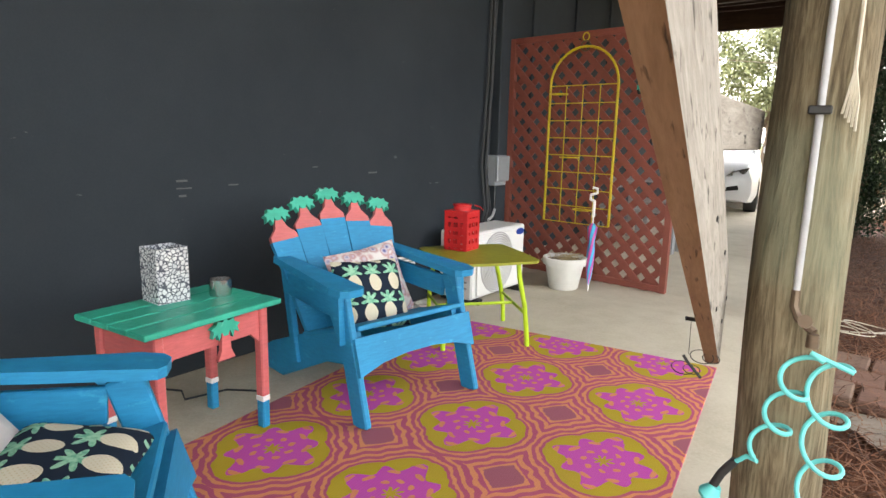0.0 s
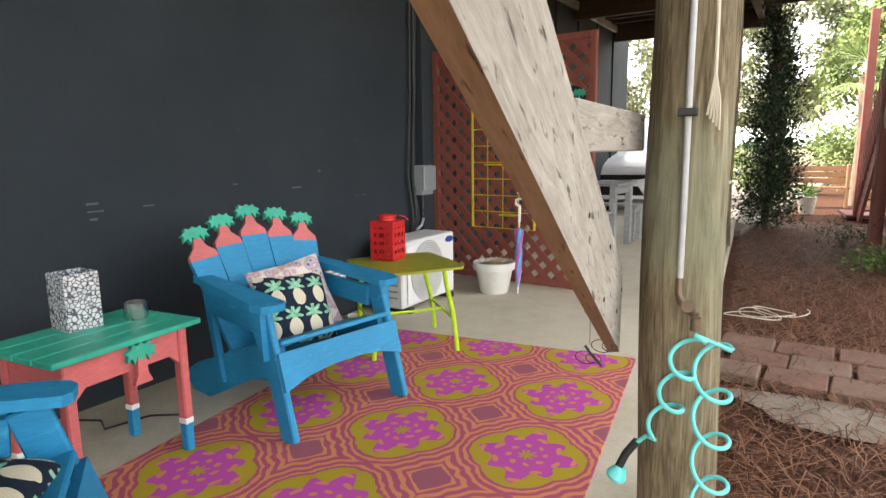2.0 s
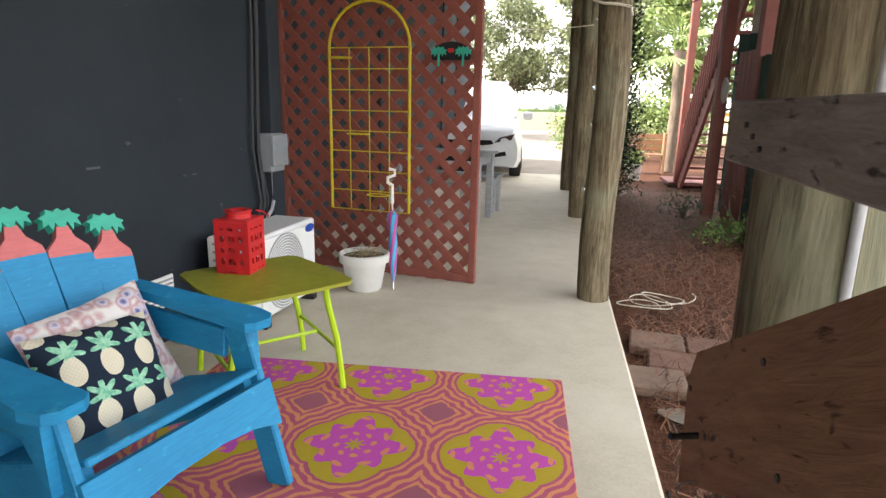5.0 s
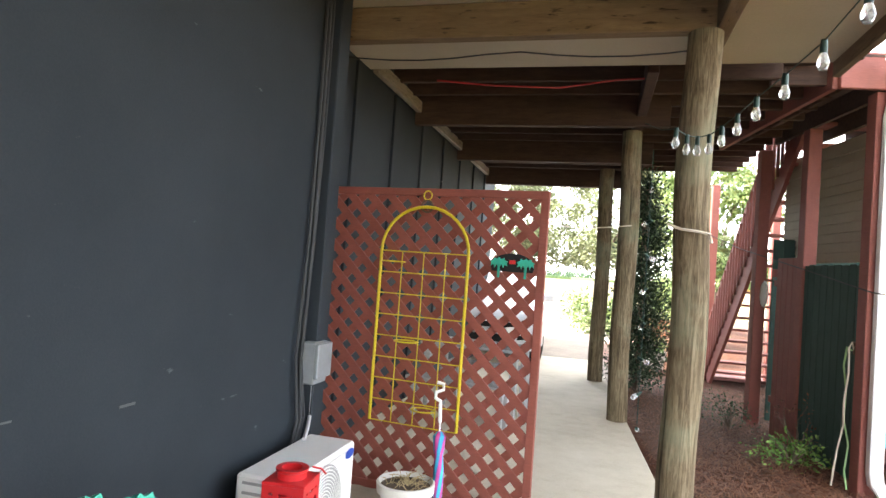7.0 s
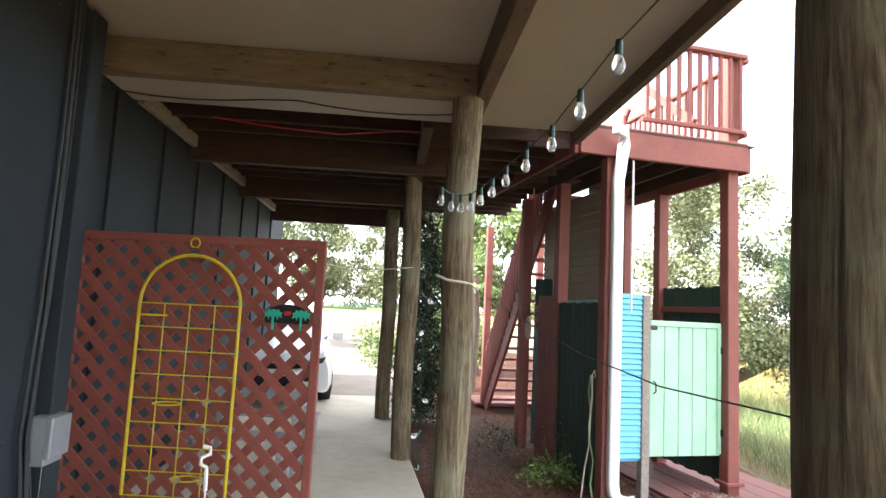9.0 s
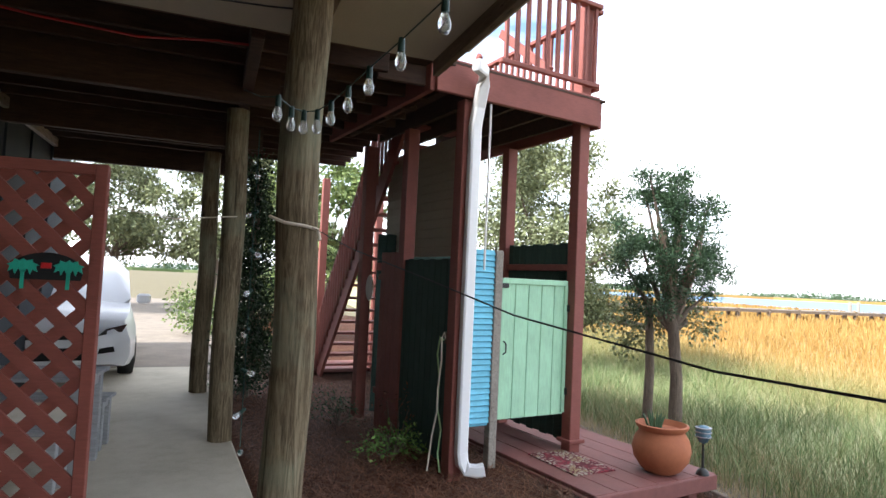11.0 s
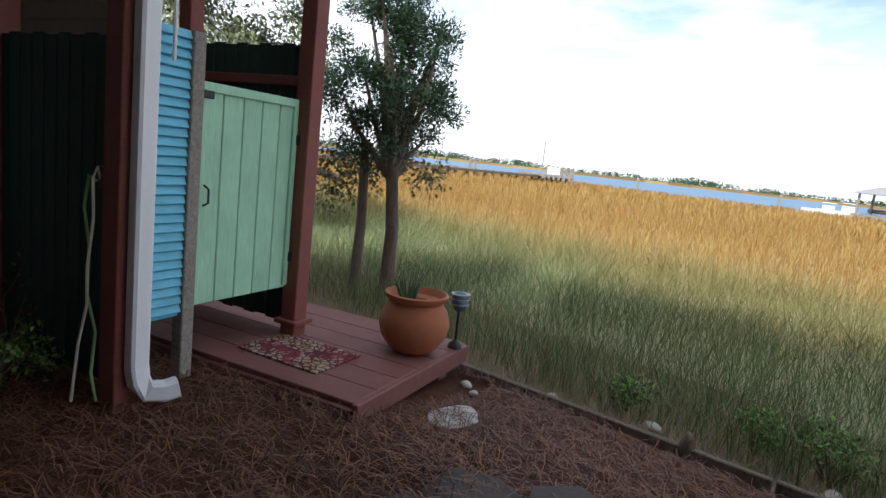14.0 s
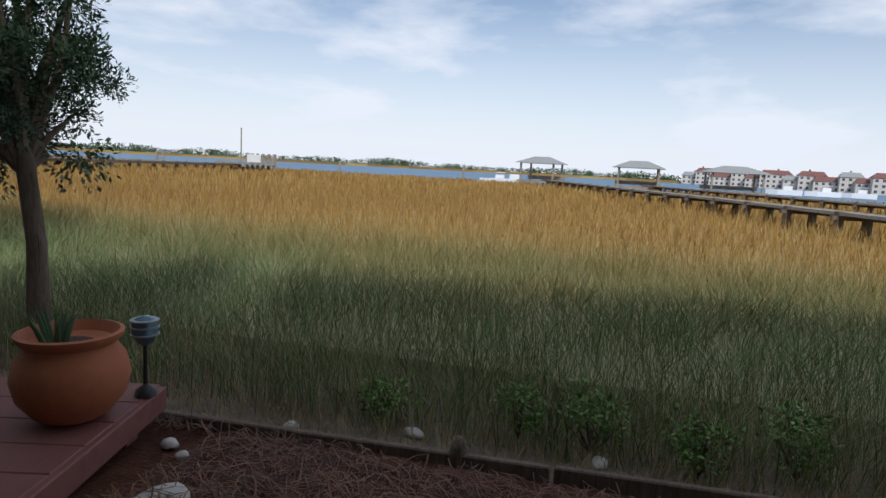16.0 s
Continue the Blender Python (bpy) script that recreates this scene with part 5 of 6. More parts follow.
lathe("soil", [(0.0, 0.372), (0.18, 0.37)], m_soil, big, 20)
sol = thing("garden_lamp", pose(3.365, 7.15, -0.032), "small blue glass solar garden lamp on a stake", "lamp")
lathe("stake", [(0.0, 0.0), (0.06, 0.0), (0.05, 0.03), (0.012, 0.06), (0.010, 0.28)], m_black, sol, 12)
lathe("globe", [(0.01, 0.27), (0.04, 0.29), (0.058, 0.33), (0.066, 0.335), (0.06, 0.37), (0.066, 0.375), (0.06, 0.41), (0.03, 0.43), (0.0, 0.435)], m_solar, sol, 16)
for z in (0.335, 0.375, 0.41):
    lathe("band", [(0.05, z - 0.006), (0.072, z - 0.004), (0.072, z + 0.004), (0.05, z + 0.006)], m_greybox, sol, 16)


def rock(name, at, size, mat, seed, label, category, group=""):
    bm = bmesh.new()
    bmesh.ops.create_icosphere(bm, subdivisions=3, radius=1)
    for v in bm.verts:
        f = 1 + 0.22 * noise.noise(v.co * 1.4 + Vector((seed * 7, 0, 0))) + 0.06 * noise.noise(v.co * 5)
        v.co = Vector((v.co.x * f * size[0], v.co.y * f * size[1], max(-0.6, v.co.z) * f * size[2]))
    ob = finish(name, bm, mat, None, "", True)
    ob.matrix_world = pose(*at, 0, 0, seed * 40)
    return tagged(ob, label, category, group)


rock("stepping_stone", (2.68, 6.54, GROUND - 0.073), (0.19, 0.13, 0.007), m_limestone, 0.1, "flat pale stone lying on pine straw", "stone")
rock("stone", (3.3, 6.95, GROUND - 0.15), (0.05, 0.04, 0.03), m_limestone, 2, "small grey stone beside the platform", "stone", "small stones")
rock("stone", (3.2, 6.8, GROUND - 0.14), (0.035, 0.03, 0.022), m_limestone, 3, "small grey stone beside the platform", "stone", "small stones")
for k in (0, 2, 5, 6):
    rock("stone", (3.95 + 0.09 * (k % 3), 6.6 - k * 0.37, GROUND - 0.27), (0.05 + 0.012 * (k % 3), 0.045, 0.03), m_limestone, 4 + k, "small pale stone on the sandy bank", "stone", "small stones")
rock("stump", (3.74, 5.5, GROUND - 0.17), (0.05, 0.05, 0.11), m_bark, 5, "small dark stump by the edging", "stump")
bm = bmesh.new()
rr = random.Random(3)
ring = [bm.verts.new((0.42 * math.cos(a) * (1 + 0.3 * math.sin(3 * a)), 0.2 * math.sin(a), 0.0)) for a in (2 * math.pi * k / 28 for k in range(28))]
top = bm.verts.new((0, 0, 0.03))
for k in range(28):
    bm.faces.new((ring[k], ring[(k + 1) % 28], top))
sandp = finish("sand_patch", bm, m_sand, None, "", True)
sandp.matrix_world = pose(0.6, 4.1, GROUND + 0.015)
tagged(sandp, "pale bare sandy patch in the pine straw", "sand", "", "structure")

# ---- pavers and slates ----
path = thing("brick_path", pose(0, 0, GROUND), "row of worn reddish pavers set in the ground", "path", "", "structure")
rb = random.Random(21)
paver_mesh = None
for row in range(3):
    for col in range(9):
        if paver_mesh is None:
            ob = box("paver", (0.292, 0.245, 0.06), (0, 0, 0), m_paver, path, 0.008)
            paver_mesh = ob.data
        else:
            ob = new("paver", paver_mesh)
            ob.parent = path
        x = 0.2 + col * 0.305 + 0.1 * (row % 2) + rb.uniform(-0.008, 0.008)
        ob.matrix_local = pose(x - 0.1, 4.46 + row * 0.262 + 0.05 * x + rb.uniform(-0.008, 0.008), 0.012 + rb.uniform(-0.006, 0.006), rb.uniform(-1, 1), rb.uniform(-1, 1), 3 + rb.uniform(-2, 2))
slates = thing("slate_path", pose(0, 0, GROUND), "irregular dark slate stepping stones", "path", "", "structure")
cells = [(1.35, 5.5), (1.72, 5.68), (2.1, 5.62), (1.6, 5.25), (2.0, 5.2), (2.35, 5.3), (1.95, 4.9), (2.35, 4.92), (1.45, 4.95)]
for n, (x, y) in enumerate(cells):
    sides = rb.choice((5, 6, 7))
    off = rb.uniform(0, 1)
    pts = [(0.25 * rb.uniform(0.82, 1.1) * math.cos(2 * math.pi * (k + off) / sides), 0.24 * rb.uniform(0.82, 1.1) * math.sin(2 * math.pi * (k + off) / sides)) for k in range(sides)]
    slab_of("slate", pts, 0.05, pose(x - 0.12, y + 0.2, -0.004, rb.uniform(-2, 2), rb.uniform(-2, 2)), m_slate, slates)

# ---- foliage ----


def leaves(name, blobs, count, size, mat, parent, seed, droop=0.0, long=1.6):
    """Many small leaf blades scattered through uneven blobs (x, y, z, radius)."""
    rng = np.random.default_rng(seed)
    weight = np.array([b[3] ** 2 for b in blobs])
    pick = rng.choice(len(blobs), count, p=weight / weight.sum())
    B = np.array(blobs)[pick]
    d = rng.normal(size=(count, 3))
    d /= np.linalg.norm(d, axis=1)[:, None]
    rad = B[:, 3] * 1.35 * rng.random(count) ** 0.75
    P = B[:, :3] + d * rad[:, None] * np.array([1, 1, 0.85])
    a = rng.normal(size=(count, 3)) * 0.6 + d
    a[:, 2] -= droop
    a /= np.linalg.norm(a, axis=1)[:, None]
    b = np.cross(a, rng.normal(size=(count, 3)))
    b /= np.linalg.norm(b, axis=1)[:, None]
    s = size * rng.uniform(0.6, 1.3, count)[:, None]
    V = np.stack([P, P + a * s * long * 0.5 + b * s * 0.4, P + a * s * long, P + a * s * long * 0.5 - b * s * 0.4], 1)
    faces = (np.arange(count) * 4)[:, None] + np.array([[0, 1, 2, 3]])
    return from_arrays(name, V.reshape(-1, 3).tolist(), faces.tolist(), mat, "", "", "", parent)


def branchy(rng, base, tips, r0, mat, parent, name="limb"):
    for t in tips:
        mid = (Vector(base) + Vector(t)) / 2 + Vector((rng.uniform(-0.1, 0.1), rng.uniform(-0.1, 0.1), rng.uniform(0, 0.15)))
        tube(name, [base, mid, t], r0, mat, parent, 7, "", [r0, r0 * 0.6, r0 * 0.2])


jun = thing("juniper_tree", pose(4.74, 9.5, -0.45), "leaning juniper tree with a ragged dark crown", "tree")
tube("trunk", [(0.05, -0.05, 0), (0.03, -0.08, 0.9), (0.0, -0.02, 1.6), (0.05, 0.12, 2.3), (0.0, 0.2, 2.9)], 0.1, m_bark, jun, 10, "", [0.10, 0.078, 0.072, 0.05, 0.025])
rj = random.Random(2)
blobs = []
for k in range(110):
    a, z = rj.uniform(0, 6.28), rj.uniform(1.7, 3.6)
    r = (0.78 - 0.25 * abs(z - 2.5)) * rj.uniform(0.1, 1.0)
    blobs.append((r * math.cos(a), 0.1 + r * math.sin(a) * 1.15, z, rj.uniform(0.06, 0.2)))
branchy(rj, (0.0, 0.0, 1.5), [b[:3] for b in blobs[:14]], 0.05, m_bark, jun)
leaves("crown", blobs, 34000, 0.021, m_leaf, jun, 5, -0.2, 2.4)
leaves("low_sprays", [(0.1, 0.55, 1.55, 0.3), (-0.1, 0.9, 1.3, 0.28), (0.1, -0.5, 1.6, 0.22), (0.0, 1.0, 1.75, 0.3)], 1600, 0.04, m_oakleaf, jun, 6, 0.5)
snag = thing("dead_trunk", pose(4.62, 9.85, -0.5), "bare pale tree trunk standing in marsh grass", "trunk")
tube("trunk", [(0, 0, 0), (0.02, -0.03, 1.0), (0, 0, 1.95)], 0.08, m_bark, snag, 10, "", [0.07, 0.062, 0.05])
oak = thing("oak_tree", pose(5.9, 15.6, -0.8), "spreading live oak behind the stair tower", "tree")
tube("trunk", [(0, 0, 0), (0.1, 0, 1.0), (-0.2, 0, 2.2), (-0.3, 0.1, 3.4)], 0.2, m_bark, oak, 10, "", [0.26, 0.2, 0.16, 0.08])
tube("limb", [(0.1, 0, 1.2), (0.9, -0.6, 1.75), (2.0, -1.2, 1.5)], 0.1, m_bark, oak, 8, "", [0.15, 0.11, 0.06])
ro = random.Random(9)
blobs = []
for k in range(60):
    a, z = ro.uniform(0, 6.28), ro.uniform(1.7, 5.6)
    r = (2.9 - 0.55 * abs(z - 3.6)) * ro.uniform(0.2, 1.0)
    blobs.append((r * math.cos(a) - 0.3, r * math.sin(a), z, ro.uniform(0.25, 0.55)))
branchy(ro, (-0.2, 0, 2.4), [b[:3] for b in blobs[:16]], 0.07, m_bark, oak)
leaves("crown", blobs, 46000, 0.06, m_oakleaf, oak, 7)


def far_tree(at, h, r, seed, mat, label, count=13000):
    t = thing("tree", YARD @ pose(*at), label, "tree", "trees beyond the drive")
    q = random.Random(seed)
    tube("trunk", [(0, 0, 0), (0.2, 0, h * 0.3), (-0.1, 0.1, h * 0.7)], 0.15, m_bark, t, 8, "", [0.16, 0.12, 0.05])
    bl = []
    for k in range(40):
        a, z = q.uniform(0, 6.28), q.uniform(h * 0.38, h)
        rr = r * q.uniform(0.2, 1.0) * (1 - 0.5 * abs(z / h - 0.68))
        bl.append((rr * math.cos(a), rr * math.sin(a), z, q.uniform(0.3, 0.7)))
    branchy(q, (0, 0, h * 0.35), [b[:3] for b in bl[:12]], 0.06, m_bark, t)
    leaves("crown", bl, count, 0.13, mat, t, seed)


far_tree((-5.2, 34, -0.2), 6.5, 3.2, 31, m_oakleaf, "leafy tree beyond the parked car")
far_tree((-0.8, 32, -0.2), 7.0, 3.0, 32, m_oakleaf, "leafy tree beyond the parked car")
far_tree((3.6, 27, -0.2), 6.0, 2.8, 33, m_palm, "yellow-green tree beyond the stairs")
far_tree((-9.5, 30, -0.2), 6.5, 3.2, 34, m_oakleaf, "leafy tree beyond the parked car")
cy = thing("cypress_tree", YARD @ pose(-0.12, 11.7, GROUND), "dark columnar evergreen hung with light bulbs", "tree")
tube("trunk", [(0, 0, 0), (0, 0, 3.2)], 0.06, m_bark, cy, 8)
rc = random.Random(6)
leaves("crown", [(0.26 * rc.uniform(-1, 1) * (1.1 - z / 4.2), 0.3 * rc.uniform(-1, 1) * (1.1 - z / 4.2), z, 0.2 + 0.16 * (1 - z / 4)) for z in [0.2 + 0.055 * k for k in range(56)]], 16000, 0.036, m_cypress, cy, 12, -0.4)
palm = thing("palm_tree", YARD @ pose(1.4, 17.0, GROUND), "fan palm behind the stairs", "palm tree")
tube("trunk", [(0, 0, 0), (0.05, 0, 1.5), (0, 0, 2.7)], 0.14, m_bark, palm, 10)
rp = random.Random(14)
bm = bmesh.new()
for k in range(26):
    a, e = rp.uniform(0, 6.28), rp.uniform(-0.5, 1.2)
    d = Vector((math.cos(a) * math.cos(e), math.sin(a) * math.cos(e), math.sin(e)))
    root = Vector((0, 0, 2.7)) + d * 0.5
    sidev = d.cross(Vector((0, 0, 1))).normalized()
    upv = sidev.cross(d)
    for s in range(11):
        b = -1.1 + 2.2 * s / 10
        tip = root + (d * math.cos(b) + sidev * math.sin(b)) * 0.6 - Vector((0, 0, 0.12))
        w = (sidev * math.cos(b) - d * math.sin(b)) * 0.02
        bm.faces.new([bm.verts.new(p) for p in (root, (root + tip) / 2 + w, tip, (root + tip) / 2 - w)])
part("fronds", bm, m_palm, palm)


def shrub(at, r, h, count, size, mat, seed, label):
    t = thing("shrub", pose(*at), label, "shrub", "shrubs and weeds")
    q = random.Random(seed)
    bl = [(r * q.uniform(-0.7, 0.7), r * q.uniform(-0.7, 0.7), h * q.uniform(0.25, 0.85), r * q.uniform(0.25, 0.5)) for k in range(14)]
    branchy(q, (0, 0, 0), [b[:3] for b in bl], 0.008, m_bark, t, "stem")
    leaves("foliage", bl, count, size, mat, t, seed)


shrub((0.75, 8.2, GROUND), 0.32, 0.25, 700, 0.025, m_weed, 41, "low green weeds by the shower fence")
shrub((0.85, 8.5, GROUND), 0.3, 0.65, 120, 0.02, m_needle, 42, "bare brown twiggy shrub by the fence")
shrub((0.35, 9.4, GROUND), 0.3, 0.4, 500, 0.02, m_leaf, 43, "dark low shrub under the stairs")
shrub((0.1, 19.5, GROUND), 1.3, 1.7, 5000, 0.07, m_palm, 44, "yellow-green shrub beyond the stairs")
shrub((-2.0, 18.5, GROUND), 0.9, 1.2, 3000, 0.06, m_palm, 45, "yellow-green shrub beside the drive")
for k, (x, y, r, h) in enumerate(((4.3, 4.55, 0.22, 0.42), (4.25, 3.95, 0.2, 0.35), (4.35, 5.0, 0.16, 0.35), (4.3, 5.9, 0.18, 0.3), (4.4, 3.4, 0.22, 0.5))):
    shrub((x, y + 0.25, GROUND - 0.3), r, h, 450, 0.026, m_weed, 50 + k, "bright green weed at the edge of the bank")

# ---- car ----
car = thing("car", pose(-3.15, 11.35, -0.02, 0, 0, 14), "white minivan parked nose-in behind the porch", "car")


def loft(name, sections, mat, parent):
    """Closed rings (y, list of x, z) joined along y."""
    bm = bmesh.new()
    rings = [[bm.verts.new((x, y, z)) for x, z in ring] for y, ring in sections]
    n = len(rings[0])
    for a, b in zip(rings, rings[1:]):
        for k in range(n):
            bm.faces.new((a[k], a[(k + 1) % n], b[(k + 1) % n], b[k]))
    bm.faces.new(rings[0])
    bm.faces.new(rings[-1])
    bmesh.ops.recalc_face_normals(bm, faces=bm.faces)
    return part(name, bm, mat, parent, "", True)


def hull(w, z0, z1, tuck=0.9):
    return [(-w, z0 + 0.12), (-w * 0.94, z0), (w * 0.94, z0), (w, z0 + 0.12), (w, (z0 + z1) * 0.55), (w * tuck, z1), (0, z1 + 0.03), (-w * tuck, z1), (-w, (z0 + z1) * 0.55)]


loft("body", [(0.0, hull(0.72, 0.28, 0.72)), (0.10, hull(0.90, 0.24, 0.84)), (0.45, hull(0.98, 0.22, 0.96)), (1.05, hull(1.0, 0.22, 1.06)), (3.0, hull(1.0, 0.22, 1.08)), (5.0, hull(0.95, 0.25, 1.05))], m_carpaint, car)
loft("cabin", [(1.0, hull(0.90, 0.98, 1.05, 0.9)), (1.75, hull(0.88, 1.0, 1.62, 0.72)), (2.4, hull(0.9, 1.0, 1.75, 0.72)), (4.3, hull(0.9, 1.0, 1.74, 0.72)), (4.9, hull(0.86, 1.0, 1.3, 0.8))], m_carpaint, car)
slab_of("windscreen", [(-0.74, 0.0), (0.74, 0.0), (0.6, 0.72), (-0.6, 0.72)], 0.02, pose(0, 1.18, 1.10, 42), m_carglass, car, "dark reflecting windscreen")
slab_of("grille", [(-0.5, 0.03), (-0.3, 0.0), (0.3, 0.0), (0.5, 0.03), (0.46, 0.09), (-0.46, 0.09)], 0.03, pose(0, -0.012, 0.61) @ X90, m_dark, car, "black upper grille")
slab_of("lower_grille", [(-0.46, 0.0), (0.46, 0.0), (0.36, 0.16), (-0.36, 0.16)], 0.03, pose(0, -0.012, 0.34) @ X90, m_dark, car, "black lower air intake")
for s in (-1, 1):
    slab_of("headlight", [(0.0, 0.0), (0.3, 0.05), (0.36, 0.15), (0.1, 0.09)], 0.05, pose(s * 0.5, -0.01, 0.66) @ Matrix.Diagonal((s, 1, 1, 1)) @ pose(0, 0, 0, 0, 0, 18) @ X90, m_chrome, car, "clear headlight")
    slab_of("fog_lamp", [(0.0, 0.0), (0.2, 0.03), (0.18, 0.1), (0.02, 0.07)], 0.04, pose(s * 0.52, -0.01, 0.42) @ Matrix.Diagonal((s, 1, 1, 1)) @ X90, m_dark, car, "dark fog lamp")
    box("mirror", (0.2, 0.1, 0.15), (s * 1.1, 1.45, 1.1), m_carpaint, car, 0.03)
    for y in (0.95, 4.0):
        wheel = lathe("wheel", [(0.0, -0.11), (0.22, -0.11), (0.33, -0.1), (0.35, -0.06), (0.35, 0.06), (0.33, 0.1), (0.22, 0.11), (0.0, 0.11)], m_tyre, car, 24, "black rubber tyre", pose(s * 0.89, y, 0.35, 0, 90, 0))
        lathe("rim", [(0.0, 0.0), (0.2, 0.0), (0.21, 0.01), (0.0, 0.02)], m_chrome, wheel, 18, "", pose(s * 1.0, y, 0.35, 0, 90 * s, 0))
for k in range(2):
    box("plate_mark", (0.05, 0.01, 0.04), (0.28 + 0.08 * k, -0.03, 0.6), m_white, car, 0.004)

# ---- grey picnic table and benches behind the lattice ----
pt = thing("picnic_table", pose(-2.22, 7.8, 0), "grey painted slatted garden table", "table")
for k in range(5):
    box("top_slat", (1.05, 0.115, 0.03), (0, -0.25 + k * 0.125, 0.735), m_greywood, pt, 0.004)
for sx in (-1, 1):
    for sy in (-1, 1):
        box("leg", (0.07, 0.07, 0.72), (sx * 0.45, sy * 0.25, 0.36), m_greywood, pt, 0.005)
    box("end_rail", (0.03, 0.44, 0.09), (sx * 0.45, 0, 0.67), m_greywood, pt, 0.004)
for y in (7.3, 8.42):
    bn = thing("bench", pose(-2.24, y, 0), "grey painted slatted bench beside the table", "bench", "grey benches")
    for k in range(3):
        box("seat_slat", (1.0, 0.1, 0.028), (0, -0.11 + k * 0.11, 0.435), m_greywood, bn, 0.004)
    for sx in (-1, 1):
        for sy in (-1, 1):
            box("leg", (0.06, 0.06, 0.42), (sx * 0.44, sy * 0.11, 0.21), m_greywood, bn, 0.005)
        box("end_rail", (0.03, 0.2, 0.07), (sx * 0.44, 0, 0.38), m_greywood, bn, 0.004)

# ---- string lights ----
OVERHEAD = pose(-0.355, 1.786, 1.641) @ Matrix.Scale(0.62, 4) @ pose(0.355, -1.786, -1.641) @ YARD
anchor = [(0.72, 2.6, 3.55), (0.62, 3.5, 3.27), (0.48, 4.48, 3.16), (0.42, 4.98, 3.06), (0.39, 5.55, 3.0), (0.32, 6.1, 2.97), (0.25, 6.61, 2.95), (0.19, 7.0, 2.92), (0.13, 7.36, 2.90), (0.05, 7.52, 2.86), (-0.05, 7.56, 2.85), (-0.16, 7.46, 2.84), (-0.28, 7.28, 2.86), (-0.40, 7.5, 2.9), (-0.5, 8.3, 3.15)]
drop = [(-0.37, 7.62, 2.82 - 0.32 * k) for k in range(9)]
bulb = sock = None
for points, lamps, m, label in ((anchor, anchor[1:13], OVERHEAD, "string of clear glass bulbs hung under the soffit"), (drop, drop[1:], YARD, "string of clear bulbs hanging down beside the evergreen")):
    string = thing("string_lights", m, label, "string lights", "strings of bulbs")
    tube("cord", points, 0.005, m_socket, string, 5)
    for n, p in enumerate(lamps):
        if bulb is None:
            bulb = lathe("bulb", [(0.0, -0.125), (0.02, -0.122), (0.032, -0.10), (0.034, -0.08), (0.026, -0.05), (0.017, -0.03), (0.017, 0.0)], m_ceramic, string, 14)
            sock = lathe("socket", [(0.0, 0.045), (0.018, 0.045), (0.021, 0.0), (0.021, -0.03), (0.0, -0.03)], m_socket, string, 10)
            b, c = bulb, sock
        else:
            b, c = new("bulb", bulb.data), new("socket", sock.data)
            b.parent = c.parent = string
        b["label"], c["label"] = "clear glass bulb", "dark green socket"
        hung = points is anchor
        tilt = 0 if hung else (70 if n % 2 else -60)
        b.matrix_local = c.matrix_local = pose(p[0], p[1], p[2] - 0.04, tilt, 0, n * 50) @ Matrix.Scale(1.1 if hung else 0.75, 4)
fairy = in_frame(tube("fairy_cord", [(-0.25 + 0.22 * k, 3.14, CEIL - 0.27 - 0.05 * abs(math.sin(k * 0.55))) for k in range(12)], 0.005, m_cable, None, 5), PORCH)
tagged(fairy, "thin dark fairy light cord under the beam", "cord")
redc = in_frame(tube("red_cable", [(0.1, 4.6, CEIL + 0.02), (0.6, 4.6, CEIL - 0.03), (1.2, 4.62, CEIL - 0.05), (1.7, 4.6, CEIL + 0.01), (1.95, 4.6, CEIL + 0.02)], 0.008, m_redmetal, None, 6), PORCH)
tagged(redc, "red extension cable looped under joists", "cable")
tagged(tube("rope_line", [(-0.8, 8.47, 2.1), (-1.3, 8.2, 2.02), (-1.8, 8.1, 2.08)], 0.006, m_rope, None, 5), "pale rope line tied between posts", "rope")

loops = []
for k in range(60):
    a = k * 0.33
    loops.append((-0.05 + 0.16 * math.cos(a) + 0.004 * k, 5.55 + 0.12 * math.sin(a) + 0.006 * k, GROUND + 0.05 + 0.012 * math.sin(a * 1.7)))
tagged(tube("loose_cord", loops, 0.004, m_rope, None, 5), "loose pale cord coiled on the pine straw", "cord")

# ---- planter and bench far beside the stairs ----
pl = thing("planter", YARD @ pose(0.45, 14.6, GROUND), "pale pot with a small plant by the stairs", "plant pot")
lathe("pot", [(0.0, 0.0), (0.13, 0.0), (0.18, 0.32), (0.2, 0.33), (0.17, 0.34), (0.0, 0.3)], m_limestone, pl, 20)
leaves("plant", [(0, 0, 0.42, 0.16)], 300, 0.04, m_weed, pl, 61)
wb = thing("wooden_bench", YARD @ pose(0.6, 16.3, GROUND), "dark brown wooden bench beyond the stairs", "bench")
for k in range(3):
    box("seat_slat", (1.3, 0.11, 0.03), (0, -0.12 + 0.12 * k, 0.42), m_edge_and_shade, wb, 0.004)
    box("back_slat", (1.3, 0.03, 0.11), (0, 0.2, 0.55 + 0.13 * k), m_edge_and_shade, wb, 0.004)
for s in (-1, 1):
    box("end_frame", (0.06, 0.42, 0.9), (s * 0.6, 0.03, 0.45), m_edge_and_shade, wb, 0.006)
step = thing("brick_steps", YARD @ pose(-0.4, 15.5, GROUND), "low red brick border beside the drive", "border", "", "structure")
for k in range(14):
    ob = new("brick", paver_mesh)
    ob.parent = step
    ob.matrix_local = pose(-0.1, -1.5 + 0.3 * k, 0.05, 0, 0, 90)

# ---- docks, boat houses and far shore ----


FAR = pose(0.75, 4.9, 0, 0, 0, -3.0) @ pose(-0.75, -4.9, 0)


